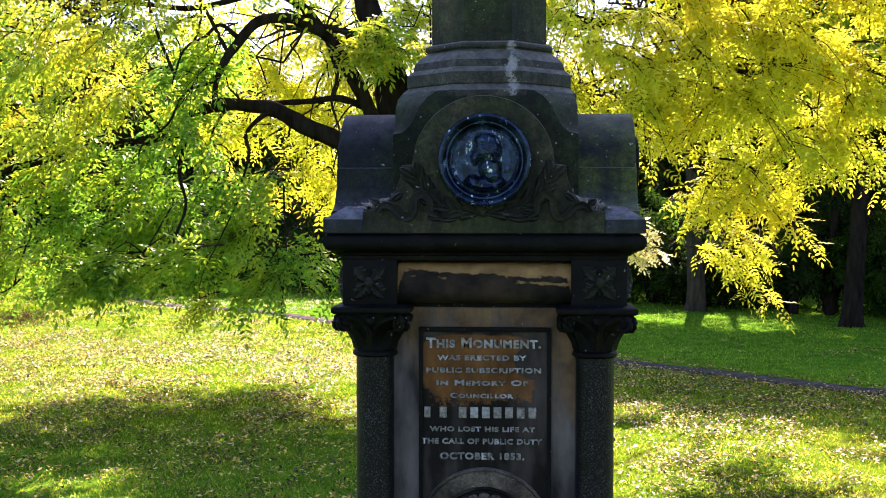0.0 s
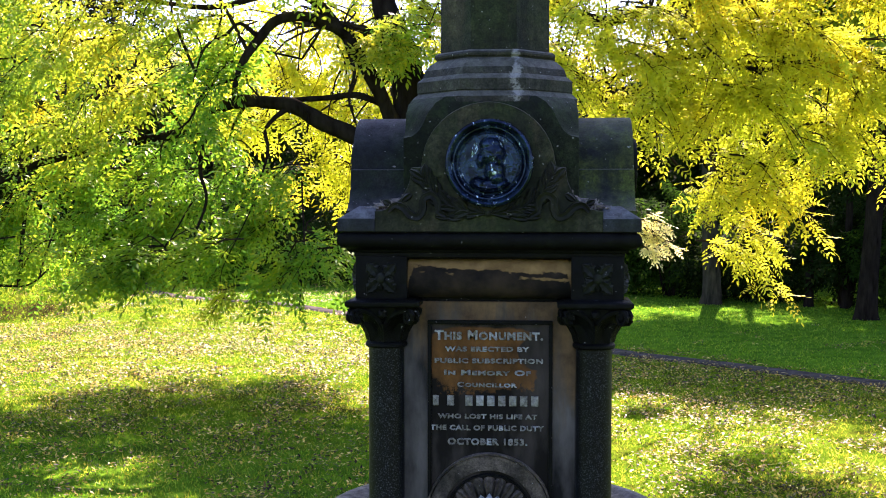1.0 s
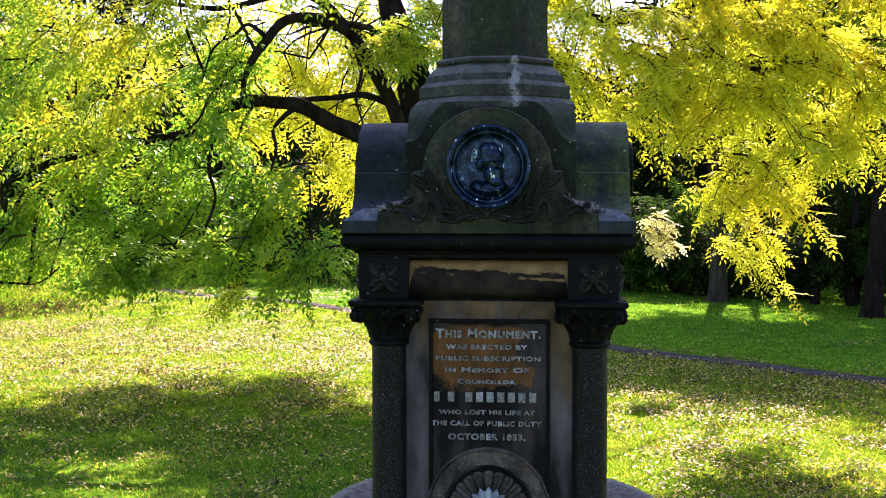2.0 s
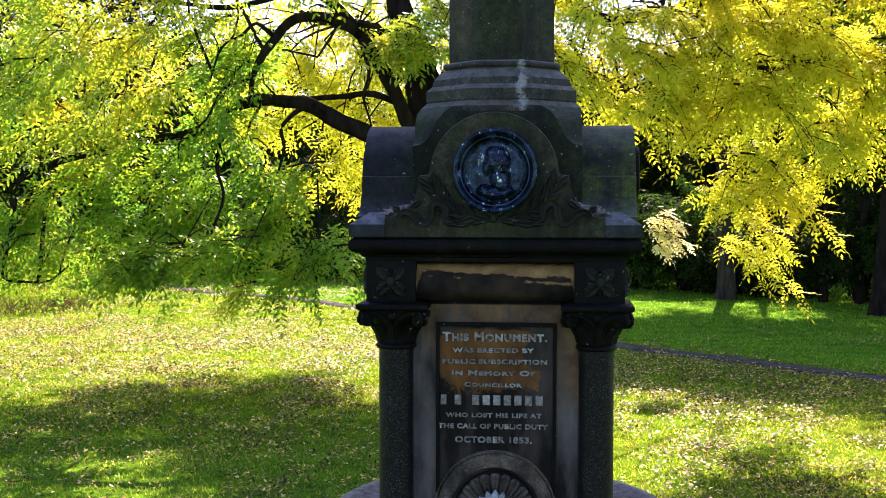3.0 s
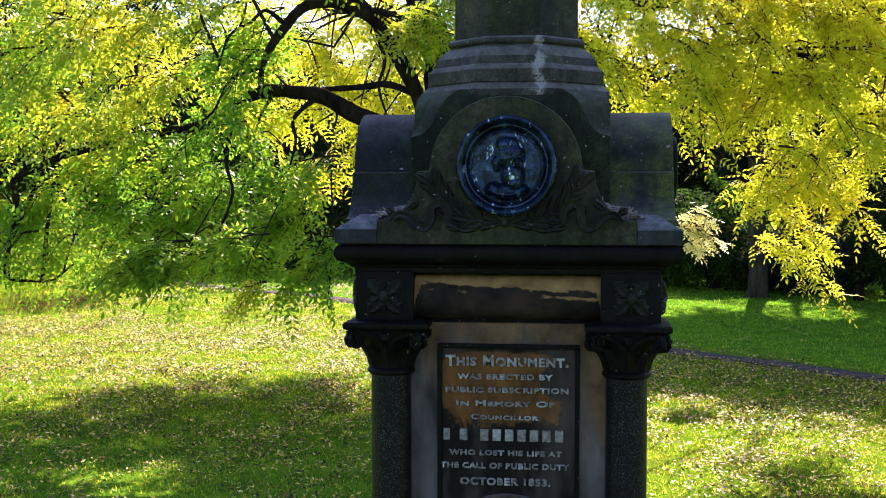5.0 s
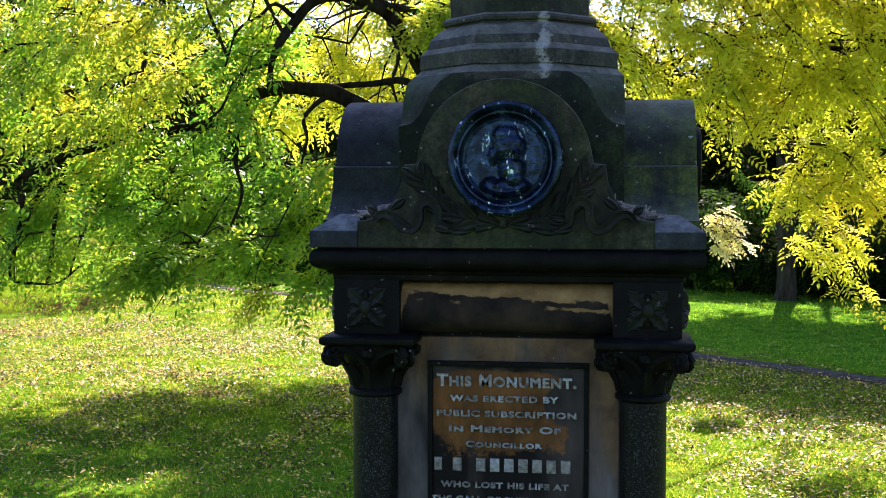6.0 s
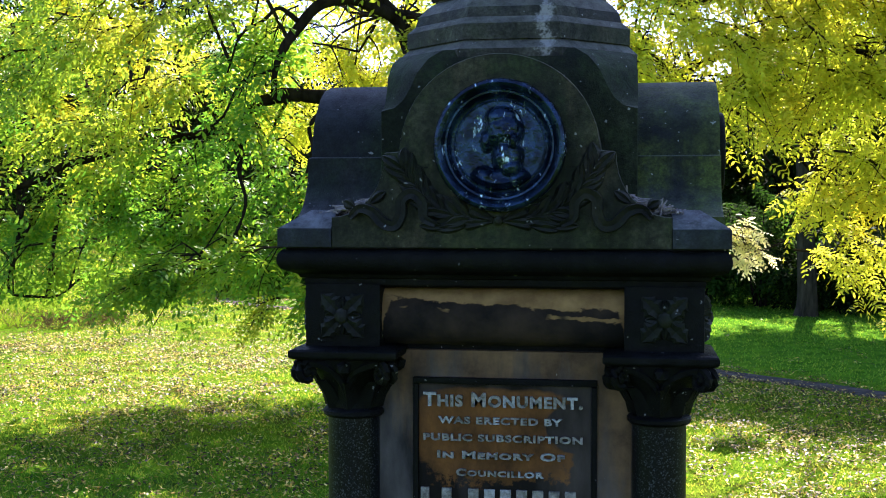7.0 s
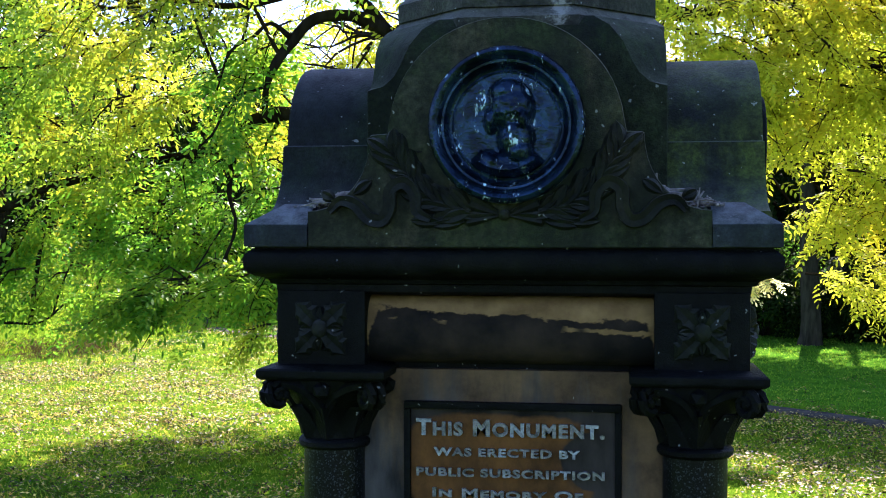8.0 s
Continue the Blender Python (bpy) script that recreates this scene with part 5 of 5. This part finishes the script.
def build_litter():
    rng = np.random.default_rng(8)
    p = scatter(rng, 420000, -14, 10, 4.0, 32)
    # fewer leaves beyond the path on the open side
    keep = np.array([0.8 * noise.noise(Vector((x * 0.7, y * 0.55, 0.7))) + 1.0 * noise.noise(Vector((x * 2.3, y * 1.7, 4.7))) + 0.12 - 0.18 * smooth01((12.0 - y) / 3) - 0.15 * smooth01((8.5 - y) / 2) * smooth01(0.5 - x) - 0.85 * smooth01((y - 17.5 + x) / 2.5) * smooth01(x / 2) - 0.6 * smooth01((y - 17) / 5) for x, y in p]) + rng.uniform(-0.55, 0.55, len(p)) > -0.02
    p = p[keep][:260000]
    p = p[off_path(p[:, 0], p[:, 1]) | (rng.uniform(0, 1, len(p)) < 0.12)]
    a, r = rng.uniform(0, 6.28, 2600), 1.3 + 1.1 * rng.uniform(0, 1, 2600) ** 1.6     # the drift round the monument's foot
    near = scatter(rng, 6000, -7, 7, -9, 1.5)
    near = near[np.hypot(near[:, 0], near[:, 1] - CY) > 1.3]
    p = np.concatenate([p, np.stack([r * np.cos(a), CY + r * np.sin(a)], 1), near])
    z = np.array([ground_height(x, y) for x, y in p])
    base = np.concatenate([p, z[:, None] + rng.uniform(0.03, 0.06, (len(p), 1))], 1)
    a = rng.uniform(0, 6.28, len(p))
    way = unit(np.stack([np.cos(a), np.sin(a), rng.normal(0, 0.38, len(p))], 1))
    other = unit(np.stack([-np.sin(a), np.cos(a), rng.normal(0, 0.3, len(p))], 1))
    size = rng.uniform(0.022, 0.068, (len(p), 1))
    v = leaflet_quad(rng, base, way, other, size, rng.uniform(0.25, 0.6, (len(p), 1))).reshape(-1, 3)
    tagged(new("fallen_leaves", arrays_mesh("fallen_leaves", v, quads(v), LITTER)), "scattered dry yellow and brown fallen leaves on grass", "leaves", kind="stuff")


def build_grass():
    rng = np.random.default_rng(9)
    n = 210000
    t = rng.uniform(0, 1, n) ** 2.4
    y = 1.5 + 33 * t
    x = rng.uniform(-1, 1, n) * (y + 5) * 0.48
    front = scatter(rng, 60000, -6, 6, -8, 1.5)                # the lawn on the near side
    front = front[np.hypot(front[:, 0], front[:, 1] - CY) > 1.28]
    x, y = np.concatenate([x, front[:, 0]]), np.concatenate([y, front[:, 1]])
    clear = off_path(x, y)
    x, y = x[clear], y[clear]
    n = len(x)
    z = np.array([ground_height(a, b) for a, b in zip(x, y)])
    base = np.stack([x, y, z], 1)
    a = rng.uniform(0, 6.28, n)
    w = (0.004 + 0.0005 * np.maximum(y, 0))[:, None]
    h = rng.uniform(0.018, 0.045, (n, 1))
    side = np.stack([np.cos(a), np.sin(a), np.zeros(n)], 1) * w
    tip = base + np.concatenate([rng.normal(0, 0.02, (n, 2)), h], 1)
    blades = np.stack([base - side, base + side, tip], 1)
    lush = (x + y > 18.6 + rng.normal(0, 0.5, n)) | ((y < 8.3 + rng.normal(0, 1.2, n)) & (x < rng.normal(0, 0.5, n)) & (rng.uniform(0, 1, n) < 0.6))     # where few leaves fall
    for part_of, mat, words in ((blades[~lush], GRASS_BLADE, "short sunlit yellow-green grass blades of the lawn"), (blades[lush], GRASS_LUSH, "short lush green grass blades of the lawn")):
        v = part_of.reshape(-1, 3)
        tagged(new("grass", arrays_mesh("grass", v, np.arange(len(v)).reshape(-1, 3), mat)), words, "grass", kind="stuff")


def build_bank_grass():
    """Rough uncut grass and dry weeds on the bank."""
    rng = np.random.default_rng(12)
    n = 40000
    y = rng.uniform(11, 33, n)
    x = -13.7 + 0.22 * (y - 17.0) - rng.uniform(0, 1, n) ** 1.5 * 8
    patch = np.array([noise.noise(Vector((a * 0.5, b * 0.5, 5.0))) for a, b in zip(x, y)])
    keep = patch + rng.uniform(-0.5, 0.5, n) > -0.1
    x, y = x[keep], y[keep]
    n = len(x)
    base = np.stack([x, y, np.array([ground_height(a, b) for a, b in zip(x, y)])], 1)
    a = rng.uniform(0, 6.28, n)
    side = np.stack([np.cos(a), np.sin(a), np.zeros(n)], 1) * 0.012
    h = rng.uniform(0.05, 0.17, (n, 1))
    tip = base + np.concatenate([rng.normal(0, 0.1, (n, 2)), h], 1)
    v = np.stack([base - side, base + side, tip], 1).reshape(-1, 3)
    tagged(new("rough_grass", arrays_mesh("rough_grass", v, np.arange(len(v)).reshape(-1, 3), GRASS_ROUGH)), "rough uncut yellow-green grass on the bank", "grass", kind="stuff")


def build_weed_clump(x, y, height, seed):
    """A dry clump of dead stalks at the foot of the bank."""
    rng = np.random.default_rng(seed)
    bm = bmesh.new()
    z0 = ground_height(x, y)
    for _ in range(110):
        a, lean, h = rng.uniform(0, 6.28), rng.uniform(0.1, 1.3), height * rng.uniform(0.25, 1.0)
        foot = Vector((rng.normal(0, 0.4), rng.normal(0, 0.2), -0.03))
        tip = foot + Vector((math.cos(a) * lean * h, math.sin(a) * lean * h, h))
        tube(bm, [foot, foot.lerp(tip, 0.55) + Vector((0, 0, 0.08 * h)), tip], [0.004, 0.003, 0.0015], 4)
        for k in range(4):                              # side shoots
            b = foot.lerp(tip, rng.uniform(0.4, 0.95))
            tube(bm, [b, b + Vector((rng.normal(0, 0.07), rng.normal(0, 0.07), rng.uniform(0.03, 0.12)))], [0.002, 0.005], 4)
    ob = new("weed_clump", mesh_from("weed_clump", bm, DRY_STALK, 60))
    ob.location = (x, y, z0)
    tagged(ob, "dry brown clump of dead weeds at the bank", "weeds", "weeds on the bank")


build_litter()
build_grass()
build_bank_grass()
for n_clump, (x, y, h) in enumerate(((-11.9, 20.9, 0.5), (-11.2, 22.0, 0.4))):
    build_weed_clump(x, y, h, 70 + n_clump)


def build_ledge_debris(side):
    """A small drift of twigs and dead leaf stalks caught on the ledge."""
    rng = np.random.default_rng(30 + side)
    bm = bmesh.new()
    for _ in range(150):
        u = rng.uniform(0, 1)
        c = Vector((side * (0.33 + 0.15 * u), rng.uniform(0.05, 0.19), 2.622 + 0.05 * (1 - u) * rng.uniform(0.2, 1)))
        way = Vector((rng.normal(0, 1), rng.normal(0, 0.6), rng.normal(0, 0.2))).normalized() * rng.uniform(0.012, 0.038)
        tube(bm, [c - way, c + Vector((0, 0, 0.004)), c + way], [0.0025, 0.003, 0.0015], 4)
    tagged(new("twig_debris", mesh_from("twig_debris", bm, DEBRIS, 60)), "dry twigs and leaf stalks drifted on the stone ledge", "debris", kind="stuff")


build_ledge_debris(-1)
build_ledge_debris(1)
